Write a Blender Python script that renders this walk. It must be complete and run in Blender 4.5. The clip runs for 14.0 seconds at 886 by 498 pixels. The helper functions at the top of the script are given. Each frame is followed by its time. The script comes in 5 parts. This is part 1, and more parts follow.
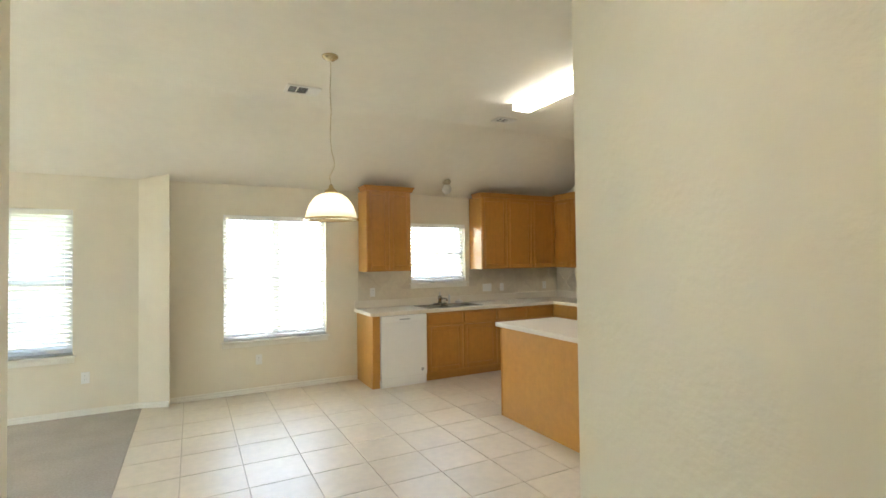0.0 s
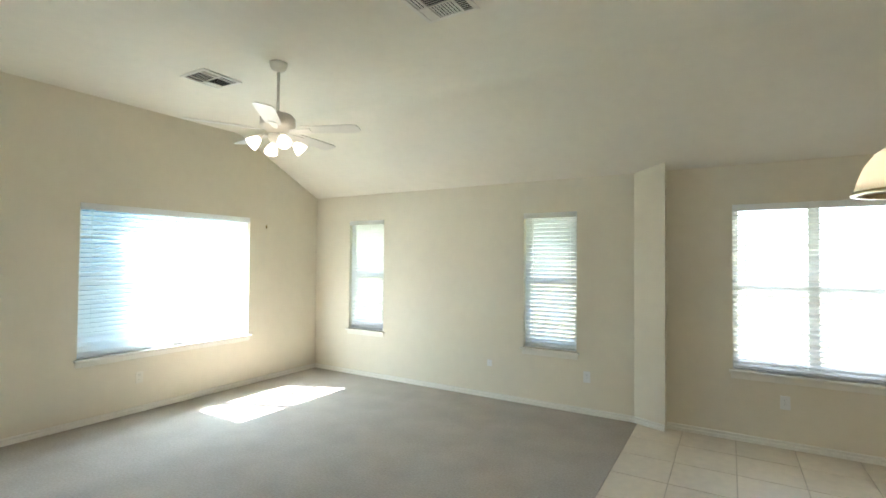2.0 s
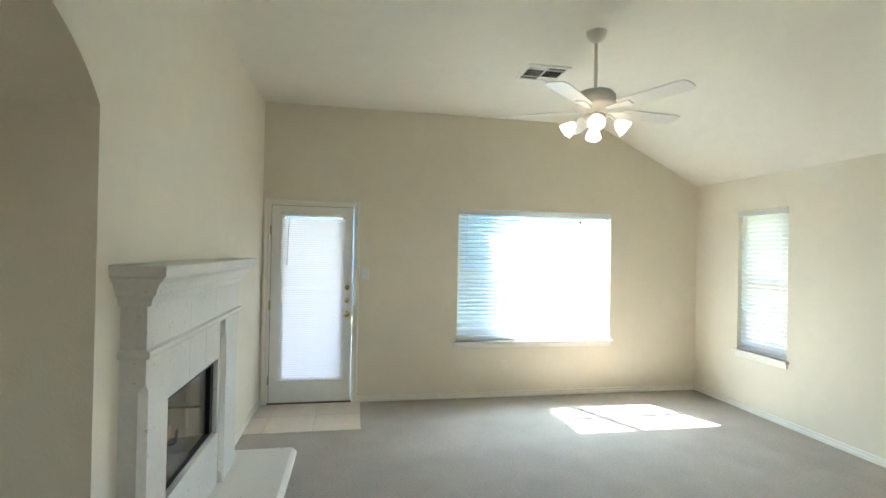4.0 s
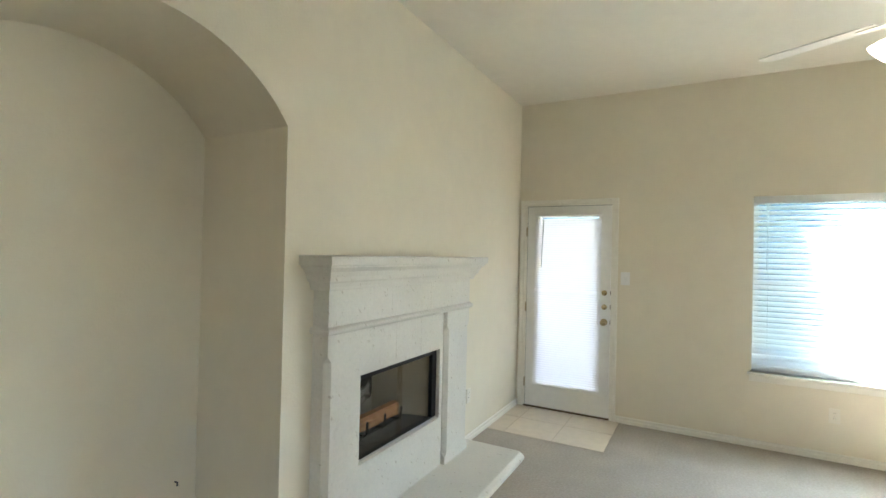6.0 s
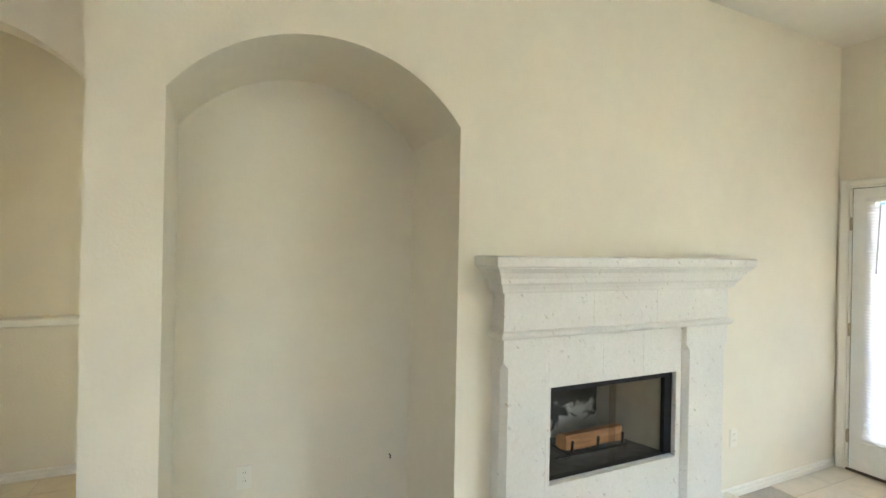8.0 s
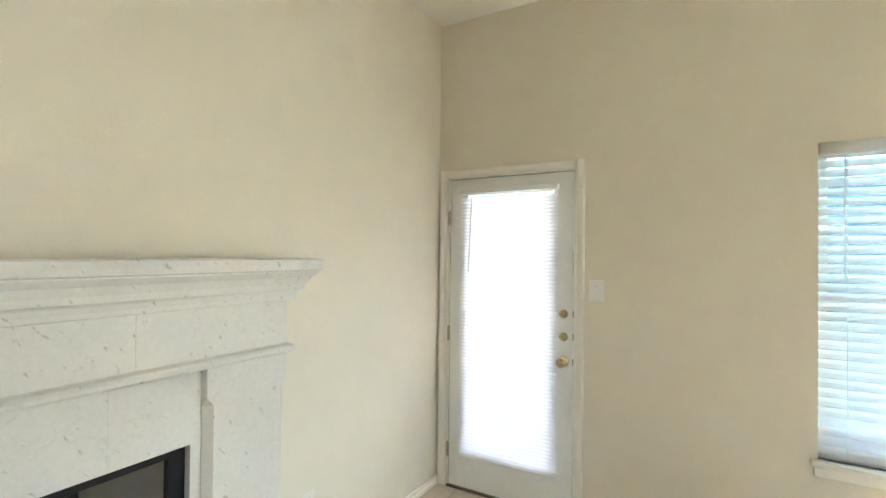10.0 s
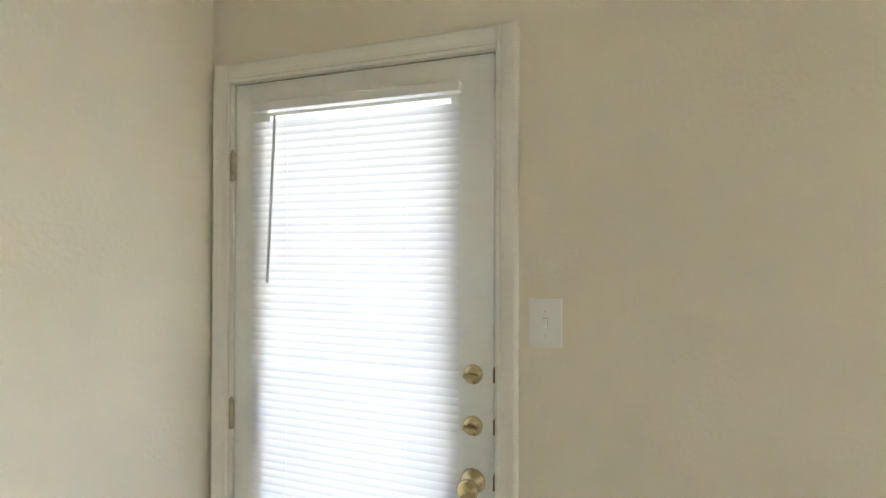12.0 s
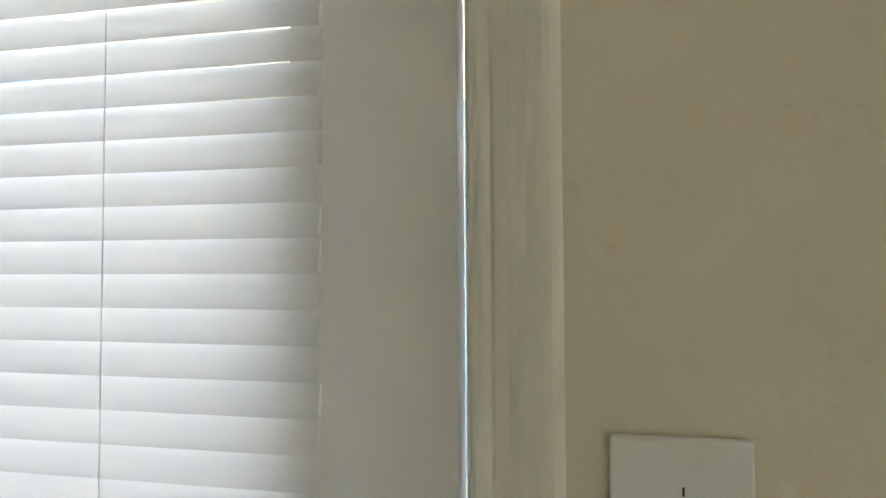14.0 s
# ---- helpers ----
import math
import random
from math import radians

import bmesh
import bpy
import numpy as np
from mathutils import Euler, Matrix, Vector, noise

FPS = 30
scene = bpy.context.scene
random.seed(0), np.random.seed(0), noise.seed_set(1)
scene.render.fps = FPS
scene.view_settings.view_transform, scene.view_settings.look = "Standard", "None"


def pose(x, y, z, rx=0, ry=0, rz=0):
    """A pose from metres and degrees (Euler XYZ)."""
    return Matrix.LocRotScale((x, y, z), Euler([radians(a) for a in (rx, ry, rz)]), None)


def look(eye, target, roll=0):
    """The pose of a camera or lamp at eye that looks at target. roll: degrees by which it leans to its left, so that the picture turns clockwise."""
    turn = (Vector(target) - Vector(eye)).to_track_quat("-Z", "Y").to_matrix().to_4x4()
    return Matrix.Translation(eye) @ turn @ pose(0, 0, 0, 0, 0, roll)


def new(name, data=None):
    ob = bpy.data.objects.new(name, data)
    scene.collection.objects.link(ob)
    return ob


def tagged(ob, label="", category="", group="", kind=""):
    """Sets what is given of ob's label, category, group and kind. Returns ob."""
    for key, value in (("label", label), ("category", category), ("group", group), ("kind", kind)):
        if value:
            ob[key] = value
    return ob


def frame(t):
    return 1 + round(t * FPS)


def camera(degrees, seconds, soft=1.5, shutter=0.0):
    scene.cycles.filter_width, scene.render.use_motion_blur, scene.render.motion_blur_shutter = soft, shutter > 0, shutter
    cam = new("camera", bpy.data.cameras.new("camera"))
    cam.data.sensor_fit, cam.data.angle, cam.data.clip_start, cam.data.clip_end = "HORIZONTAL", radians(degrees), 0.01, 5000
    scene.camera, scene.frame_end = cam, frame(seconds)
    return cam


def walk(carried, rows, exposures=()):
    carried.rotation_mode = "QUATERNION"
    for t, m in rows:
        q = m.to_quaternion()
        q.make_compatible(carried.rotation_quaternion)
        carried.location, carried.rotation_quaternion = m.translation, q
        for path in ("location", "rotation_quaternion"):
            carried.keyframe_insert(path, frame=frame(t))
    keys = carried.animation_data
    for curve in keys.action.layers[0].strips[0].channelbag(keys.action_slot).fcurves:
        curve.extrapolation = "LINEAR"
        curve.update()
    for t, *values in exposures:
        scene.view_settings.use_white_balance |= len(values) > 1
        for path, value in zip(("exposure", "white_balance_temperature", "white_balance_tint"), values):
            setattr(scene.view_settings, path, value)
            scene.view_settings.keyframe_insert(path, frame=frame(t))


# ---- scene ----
cam = camera(85.9, 14.0)
PATH = [
    (0, (-0.189, -0.089, 1.547), (0.746, 1.679, 1.59), -0.7),
    (0.5, (-0.092, 0.182, 1.526), (0.472, 2.1, 1.574), -0.3),
    (1, (-0.057, 0.459, 1.536), (-0.113, 2.457, 1.598), 0.1),
    (1.5, (0.069, 0.728, 1.581), (-0.473, 2.653, 1.627), 0.2),
    (2, (0.119, 0.955, 1.579), (-0.913, 2.667, 1.623), 0.5),
    (2.5, (0.101, 1.194, 1.587), (-1.418, 2.494, 1.623), 1.0),
    (3, (0.1, 1.404, 1.6), (-1.624, 2.418, 1.636), 1.1),
    (3.2, (0.121, 1.491, 1.617), (-1.678, 2.364, 1.642), 1.1),
    (5.3, (-0.132, 2.454, 1.546), (-2.093, 2.059, 1.582), 1.2),
    (5.5, (-0.163, 2.521, 1.542), (-2.087, 1.978, 1.576), 1.1),
    (6, (-0.312, 2.628, 1.547), (-2.067, 1.669, 1.566), 1.3),
    (6.5, (-0.455, 2.732, 1.558), (-1.966, 1.423, 1.576), 1.2),
    (7, (-0.576, 2.865, 1.574), (-1.785, 1.272, 1.587), 1.1),
    (7.5, (-0.694, 2.952, 1.563), (-1.571, 1.154, 1.575), 1.1),
    (8, (-0.879, 2.908, 1.552), (-1.729, 1.097, 1.552), 1.1),
    (8.5, (-1.173, 2.809, 1.571), (-2.394, 1.225, 1.576), 0.9),
    (9, (-1.512, 2.757, 1.543), (-3.002, 1.422, 1.557), 0.6),
    (9.2, (-1.656, 2.725, 1.557), (-3.206, 1.461, 1.573), 0.7),
    (11.3, (-3.329, 2.342, 1.519), (-5.188, 1.605, 1.536), 0.2),
    (11.5, (-3.492, 2.273, 1.515), (-5.361, 1.561, 1.531), 0.3),
    (12, (-3.837, 2.122, 1.525), (-5.736, 1.496, 1.539), 0.2),
    (12.5, (-4.165, 2.036, 1.52), (-6.099, 1.528, 1.533), 0.2),
    (13, (-4.425, 1.986, 1.511), (-6.361, 1.483, 1.544), -0.2),
    (13.5, (-4.652, 1.914, 1.528), (-6.614, 1.525, 1.562), -0.1),
    (14, (-4.741, 1.898, 1.515), (-6.716, 1.59, 1.575), -0.3),
]
EXPOSURES = [(0, 5.32, 6180, 14), (0.5, 5.22, 6250, 14), (1, 5.06, 6180, 14), (1.5, 4.78, 6020, 13), (3, 4.48, 5790, 11), (5.5, 4.55, 6000, 13), (6.5, 4.91, 6100, 14), (7.5, 5.11, 6130, 15), (9, 5.01, 6120, 16), (11.5, 4.80, 6150, 16), (12.5, 4.51, 6250, 15), (14, 4.15, 6290, 14)]
walk(cam, [(t, look(eye, target, roll)) for t, eye, target, roll in PATH], exposures=EXPOSURES)

# ---- light ----
world = bpy.data.worlds.new("world")
scene.world = world
world.use_nodes = True
wn = world.node_tree
sky = wn.nodes.new("ShaderNodeTexSky")
sky.sky_type, sky.sun_disc = 'NISHITA', False
SUN_DIR = Vector((0.67, 0.31, -1.0)).normalized()
sky.sun_elevation = math.asin(-SUN_DIR.z)
sky.sun_rotation = math.atan2(-SUN_DIR.x, -SUN_DIR.y)
wn.links.new(sky.outputs[0], wn.nodes["Background"].inputs[0])
wn.nodes["Background"].inputs[1].default_value = 0.09
sun = new("sun", bpy.data.lights.new("sun", 'SUN'))
sun.data.energy, sun.data.angle, sun.data.color = 5.0, radians(0.5), (1.0, 0.95, 0.87)
sun.matrix_world = look((-20, -10, 25), Vector((-20, -10, 25)) + SUN_DIR)


def sky_lamp(name, at, target, w, h, radiance, rgb=(0.93, 0.97, 1.0)):
    """Daylight standing just outside a window's opening."""
    la = bpy.data.lights.new(name, 'AREA')
    la.shape, la.size, la.size_y, la.color = 'RECTANGLE', w, h, rgb
    la.energy = radiance * w * h * math.pi
    new(name, la).matrix_world = look(at, target)


sky_lamp("window_daylight", (0.73, 6.12, 1.36), (0.73, 0, 1.36), 1.18, 1.45, 0.25)
sky_lamp("window_daylight", (2.94, 6.12, 1.64), (2.94, 0, 1.64), 0.86, 0.83, 0.13)
sky_lamp("door_daylight", (-5.25, 1.448, 1.1), (0, 1.448, 1.1), 0.84, 1.8, 0.041, (0.90, 0.80, 1.0))
# warm lamp added out of view to brighten the hall
sky_lamp("hall_fill", (-1.86, -0.42, 1.5), (0, -0.42, 1.5), 0.68, 1.38, 0.036, (1.0, 0.76, 0.47))
sky_lamp("window_daylight", (-5.22, 4.19, 1.29), (0, 4.19, 1.29), 1.22, 1.26, 1.4, (0.77, 0.93, 1.0))

# plan, in metres
WX, NY, SY, EX = -5.05, 5.955, 0.945, 5.115
CZ, EAVE_Z, BREAK_Y = 3.105, 2.45, 4.645
HALL_L, HALL_R, ARCH_Y, KIT_S = -0.457, 0.498, 0.635, 0.635
TILE_X = -0.66
T = 0.14


# ---- materials ----
def mat(name, rgb, rough=0.5, metal=0.0, scale=20.0, vary=0.06, big=1.2, bigvary=0.04, bump=0.0, bumpscale=None, spec=0.5, rand=0.0, emit=None):
    """Principled surface with grain and broad variation of its colour and a fine relief."""
    m = bpy.data.materials.new(name)
    m.use_nodes = True
    nt = m.node_tree
    b = nt.nodes["Principled BSDF"]
    b.inputs["Roughness"].default_value, b.inputs["Metallic"].default_value = rough, metal
    b.inputs["Specular IOR Level"].default_value = spec
    geo = nt.nodes.new("ShaderNodeNewGeometry")
    vals = []
    for sc, am in ((scale, vary), (big, bigvary)):
        n = nt.nodes.new("ShaderNodeTexNoise")
        n.inputs["Scale"].default_value, n.inputs["Detail"].default_value = sc, 4.0
        nt.links.new(geo.outputs["Position"], n.inputs["Vector"])
        mr = nt.nodes.new("ShaderNodeMapRange")
        mr.inputs["From Min"].default_value, mr.inputs["From Max"].default_value = 0.3, 0.7
        mr.inputs["To Min"].default_value, mr.inputs["To Max"].default_value = 1 - am, 1 + am
        nt.links.new(n.outputs["Fac"], mr.inputs["Value"])
        vals.append(mr.outputs["Result"])
    mul = nt.nodes.new("ShaderNodeMath")
    mul.operation = 'MULTIPLY'
    nt.links.new(vals[0], mul.inputs[0]), nt.links.new(vals[1], mul.inputs[1])
    last = mul.outputs[0]
    if rand:
        oi = nt.nodes.new("ShaderNodeObjectInfo")
        mr = nt.nodes.new("ShaderNodeMapRange")
        mr.inputs["To Min"].default_value, mr.inputs["To Max"].default_value = 1 - rand, 1 + rand
        nt.links.new(oi.outputs["Random"], mr.inputs["Value"])
        m2 = nt.nodes.new("ShaderNodeMath")
        m2.operation = 'MULTIPLY'
        nt.links.new(last, m2.inputs[0]), nt.links.new(mr.outputs["Result"], m2.inputs[1])
        last = m2.outputs[0]
    col = nt.nodes.new("ShaderNodeVectorMath")
    col.operation = 'SCALE'
    col.inputs[0].default_value = rgb
    nt.links.new(last, col.inputs["Scale"])
    nt.links.new(col.outputs[0], b.inputs["Base Color"])
    if bump:
        n = nt.nodes.new("ShaderNodeTexNoise")
        n.inputs["Scale"].default_value, n.inputs["Detail"].default_value = bumpscale or scale, 3.0
        nt.links.new(geo.outputs["Position"], n.inputs["Vector"])
        bp = nt.nodes.new("ShaderNodeBump")
        bp.inputs["Strength"].default_value, bp.inputs["Distance"].default_value = 1.0, bump
        nt.links.new(n.outputs["Fac"], bp.inputs["Height"])
        nt.links.new(bp.outputs[0], b.inputs["Normal"])
    if emit:
        b.inputs["Emission Color"].default_value = (*emit[:3], 1)
        b.inputs["Emission Strength"].default_value = emit[3]
    return m


def wood(name, rgb, rgb2, rough, axis=2, rand=0.05):
    """Stained wood with stretched grain along one axis."""
    m = mat(name, rgb, rough, rand=rand)
    nt = m.node_tree
    b = nt.nodes["Principled BSDF"]
    geo = nt.nodes.new("ShaderNodeNewGeometry")
    mp = nt.nodes.new("ShaderNodeMapping")
    sc = [38.0, 38.0, 38.0]
    sc[axis] = 2.2
    mp.inputs["Scale"].default_value = sc
    nt.links.new(geo.outputs["Position"], mp.inputs["Vector"])
    n = nt.nodes.new("ShaderNodeTexNoise")
    n.inputs["Scale"].default_value, n.inputs["Detail"].default_value, n.inputs["Distortion"].default_value = 1.0, 6.0, 1.2
    nt.links.new(mp.outputs[0], n.inputs["Vector"])
    ramp = nt.nodes.new("ShaderNodeValToRGB")
    ramp.color_ramp.elements[0].position, ramp.color_ramp.elements[1].position = 0.32, 0.68
    ramp.color_ramp.elements[0].color, ramp.color_ramp.elements[1].color = (*rgb2, 1), (*rgb, 1)
    nt.links.new(n.outputs["Fac"], ramp.inputs[0])
    old = b.inputs["Base Color"].links[0].from_node
    nt.links.new(ramp.outputs[0], old.inputs[0])
    return m


M_WALL = mat("wall_paint", (0.77, 0.71, 0.57), 0.75, scale=9, vary=0.015, bigvary=0.02, bump=0.0013, bumpscale=75, spec=0.3)
M_CEIL = mat("ceiling_paint", (0.80, 0.755, 0.645), 0.85, scale=9, vary=0.015, bigvary=0.02, bump=0.0012, bumpscale=75, spec=0.2)
M_IVORY = mat("ivory_plastic", (0.79, 0.75, 0.64), 0.4, vary=0.01, bigvary=0.01)
M_BASE = mat("baseboard_paint", (0.82, 0.79, 0.70), 0.45, vary=0.02, bigvary=0.02)
M_TRIM = mat("trim_paint", (0.83, 0.80, 0.70), 0.4, vary=0.02, bigvary=0.02, bump=0.0002, bumpscale=120)
M_DOOR = mat("door_paint", (0.85, 0.84, 0.78), 0.38, vary=0.02, bigvary=0.02, bump=0.0002, bumpscale=90)
M_WHITE = mat("white_plastic", (0.82, 0.81, 0.77), 0.35, vary=0.01, bigvary=0.01)
M_VINYL = mat("window_vinyl", (0.80, 0.80, 0.78), 0.35, vary=0.01, bigvary=0.01)
M_APPL = mat("white_enamel", (0.88, 0.88, 0.85), 0.22, vary=0.01, bigvary=0.01)
M_DARKP = mat("dark_plastic", (0.03, 0.03, 0.035), 0.3)
M_GREYP = mat("grey_glass", (0.45, 0.46, 0.46), 0.2)
M_CARPET = mat("carpet", (0.44, 0.395, 0.335), 0.95, scale=60, vary=0.09, big=3.0, bigvary=0.07, bump=0.004, bumpscale=220, spec=0.1)
M_TILE = mat("floor_tile", (0.68, 0.60, 0.48), 0.42, scale=14, vary=0.05, big=2.0, bigvary=0.04, bump=0.0004, bumpscale=30, rand=0.04)
M_GROUT = mat("grout", (0.55, 0.48, 0.385), 0.9, scale=80, vary=0.12, bump=0.001, bumpscale=200)
M_PADG = mat("pad_grout", (0.58, 0.51, 0.40), 0.9, scale=80, vary=0.1)
M_GROUT2 = mat("wall_grout", (0.60, 0.53, 0.41), 0.9, scale=80, vary=0.1)
M_BTILE = mat("backsplash_tile", (0.66, 0.59, 0.45), 0.35, scale=22, vary=0.05, big=5, bigvary=0.03, rand=0.015)
M_COUNTER = mat("laminate_top", (0.73, 0.665, 0.545), 0.3, scale=180, vary=0.05, bigvary=0.02)
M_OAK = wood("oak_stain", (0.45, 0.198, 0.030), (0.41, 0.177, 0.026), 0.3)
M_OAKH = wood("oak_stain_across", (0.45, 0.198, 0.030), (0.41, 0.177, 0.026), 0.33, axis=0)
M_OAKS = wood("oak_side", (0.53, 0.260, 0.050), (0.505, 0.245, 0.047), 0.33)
M_BRASS = mat("polished_brass", (0.58, 0.48, 0.28), 0.2, metal=1.0, scale=40, vary=0.05)
M_CORD = mat("gold_cord", (0.62, 0.54, 0.36), 0.45, scale=120, vary=0.2)
M_THRESH = mat("bronze", (0.16, 0.12, 0.08), 0.45, metal=0.8)
M_HINGE = mat("dull_brass", (0.46, 0.40, 0.28), 0.4, metal=0.9, scale=60, vary=0.15)
M_STEEL = mat("brushed_steel", (0.62, 0.62, 0.60), 0.28, metal=1.0, scale=120, vary=0.06)
M_SINK = mat("sink_steel", (0.42, 0.43, 0.43), 0.22, metal=1.0, scale=120, vary=0.06)
M_CAST = mat("cast_stone", (0.695, 0.667, 0.595), 0.62, scale=60, vary=0.035, big=3, bigvary=0.04, bump=0.0006, bumpscale=55)
M_CASTJ = mat("cast_joint", (0.60, 0.565, 0.49), 0.8, scale=60, vary=0.1)
M_BLACK = mat("black_metal", (0.012, 0.012, 0.012), 0.35, metal=0.6)
M_SOOT = mat("firebrick", (0.50, 0.49, 0.46), 0.9, scale=14, vary=0.12, big=4, bigvary=0.15, bump=0.003, bumpscale=40)
M_SIDEB = mat("firebrick_side", (0.50, 0.46, 0.37), 0.9, scale=14, vary=0.08, big=4, bigvary=0.1, bump=0.002, bumpscale=40)
M_ASH = mat("ash", (0.10, 0.105, 0.10), 0.95, scale=25, vary=0.4, big=7, bigvary=0.4, bump=0.006, bumpscale=50)
M_LOG = wood("fire_log", (0.62, 0.32, 0.14), (0.40, 0.19, 0.08), 0.85, axis=0)
M_FAN = mat("fan_enamel", (0.78, 0.74, 0.66), 0.35, vary=0.01, bigvary=0.01)
M_VENT = mat("vent_enamel", (0.78, 0.75, 0.67), 0.4, vary=0.02)
M_DUCT = mat("duct_dark", (0.13, 0.125, 0.115), 0.8)
M_BULB = mat("lit_globe", (0.9, 0.85, 0.75), 0.4, emit=(1.0, 0.84, 0.60, 0.26))
M_TUBE = mat("lit_diffuser", (0.9, 0.9, 0.88), 0.4, emit=(1.0, 0.94, 0.82, 0.65))
M_FENCE = wood("fence_board", (0.42, 0.36, 0.28), (0.30, 0.25, 0.19), 0.9)
M_GRASS = mat("grass", (0.10, 0.12, 0.04), 0.95, scale=30, vary=0.3, big=0.6, bigvary=0.25)
M_CONC = mat("concrete", (0.42, 0.40, 0.36), 0.85, scale=30, vary=0.08, big=1, bigvary=0.08)
# blue stands in for skylight on the wide window's shaded slats
M_SKYLIT_BLUE = mat("skylit_shade_blue", (0.24, 0.34, 0.46), 0.8, vary=0.05)
M_BARK = mat("bark", (0.12, 0.09, 0.06), 0.9, vary=0.3, bump=0.01, bumpscale=30)


def add_crazing(m, rgb, scale, width):
    """Fine meandering darker veins and pits in a cast surface."""
    nt = m.node_tree
    b = nt.nodes["Principled BSDF"]
    geo = nt.nodes.new("ShaderNodeNewGeometry")
    wob = nt.nodes.new("ShaderNodeTexNoise")
    wob.inputs["Scale"].default_value = 6
    nt.links.new(geo.outputs["Position"], wob.inputs["Vector"])
    ad = nt.nodes.new("ShaderNodeVectorMath")
    ad.operation = 'MULTIPLY_ADD'
    ad.inputs[1].default_value = (0.25, 0.25, 0.25)
    nt.links.new(wob.outputs["Color"], ad.inputs[0]), nt.links.new(geo.outputs["Position"], ad.inputs[2])
    n = nt.nodes.new("ShaderNodeTexNoise")
    n.inputs["Scale"].default_value, n.inputs["Detail"].default_value = scale, 5
    nt.links.new(ad.outputs[0], n.inputs["Vector"])
    ramp = nt.nodes.new("ShaderNodeValToRGB")
    e = ramp.color_ramp.elements
    e[0].position, e[1].position = 0.5 - width, 0.5 + width
    e[0].color = e[1].color = (0, 0, 0, 1)
    mid = e.new(0.5)
    mid.color = (1, 1, 1, 1)
    nt.links.new(n.outputs["Fac"], ramp.inputs[0])
    mask = nt.nodes.new("ShaderNodeTexNoise")
    mask.inputs["Scale"].default_value, mask.inputs["Detail"].default_value = scale * 2.3, 2
    lean = nt.nodes.new("ShaderNodeMapping")
    lean.inputs["Rotation"].default_value, lean.inputs["Scale"].default_value = (0, radians(-50), 0), (0.22, 0.26, 0.09)
    lean.vector_type = 'TEXTURE'
    nt.links.new(geo.outputs["Position"], lean.inputs["Vector"])
    nt.links.new(lean.outputs[0], mask.inputs["Vector"])
    mr = nt.nodes.new("ShaderNodeMapRange")
    mr.inputs["From Min"].default_value, mr.inputs["From Max"].default_value = 0.672, 0.75
    nt.links.new(mask.outputs["Fac"], mr.inputs["Value"])
    thin = nt.nodes.new("ShaderNodeMath")
    thin.operation = 'MULTIPLY'
    thin.inputs[1].default_value = 0.25
    nt.links.new(ramp.outputs[0], thin.inputs[0])
    f = nt.nodes.new("ShaderNodeMath")
    f.operation = 'MAXIMUM'
    nt.links.new(thin.outputs[0], f.inputs[0]), nt.links.new(mr.outputs["Result"], f.inputs[1])
    mix = nt.nodes.new("ShaderNodeMix")
    mix.data_type = 'RGBA'
    old = b.inputs["Base Color"].links[0].from_socket
    nt.links.new(f.outputs[0], mix.inputs["Factor"])
    nt.links.new(old, mix.inputs["A"])
    mix.inputs["B"].default_value = (*rgb, 1)
    nt.links.new(mix.outputs["Result"], b.inputs["Base Color"])


add_crazing(M_CAST, (0.50, 0.45, 0.37), 2.2, 0.003)


def add_soot(m, z_from, z_to):
    """A ragged black smoke stain that thickens upwards on a fireback."""
    nt = m.node_tree
    b = nt.nodes["Principled BSDF"]
    geo = nt.nodes.new("ShaderNodeNewGeometry")
    sep = nt.nodes.new("ShaderNodeSeparateXYZ")
    nt.links.new(geo.outputs["Position"], sep.inputs[0])
    n = nt.nodes.new("ShaderNodeTexNoise")
    n.inputs["Scale"].default_value, n.inputs["Detail"].default_value, n.inputs["Distortion"].default_value = 6.5, 5, 0.8
    nt.links.new(geo.outputs["Position"], n.inputs["Vector"])
    up = nt.nodes.new("ShaderNodeMath")
    up.operation = 'MULTIPLY_ADD'
    up.inputs[1].default_value = 0.55
    nt.links.new(n.outputs["Fac"], up.inputs[0]), nt.links.new(sep.outputs["Z"], up.inputs[2])
    mr = nt.nodes.new("ShaderNodeMapRange")
    mr.inputs["From Min"].default_value, mr.inputs["From Max"].default_value = z_from, z_to
    nt.links.new(up.outputs[0], mr.inputs["Value"])
    mix = nt.nodes.new("ShaderNodeMix")
    mix.data_type = 'RGBA'
    old = b.inputs["Base Color"].links[0].from_socket
    nt.links.new(mr.outputs["Result"], mix.inputs["Factor"]), nt.links.new(old, mix.inputs["A"])
    mix.inputs["B"].default_value = (0.02, 0.018, 0.015, 1)
    nt.links.new(mix.outputs["Result"], b.inputs["Base Color"])


add_soot(M_SOOT, 0.80, 0.85)


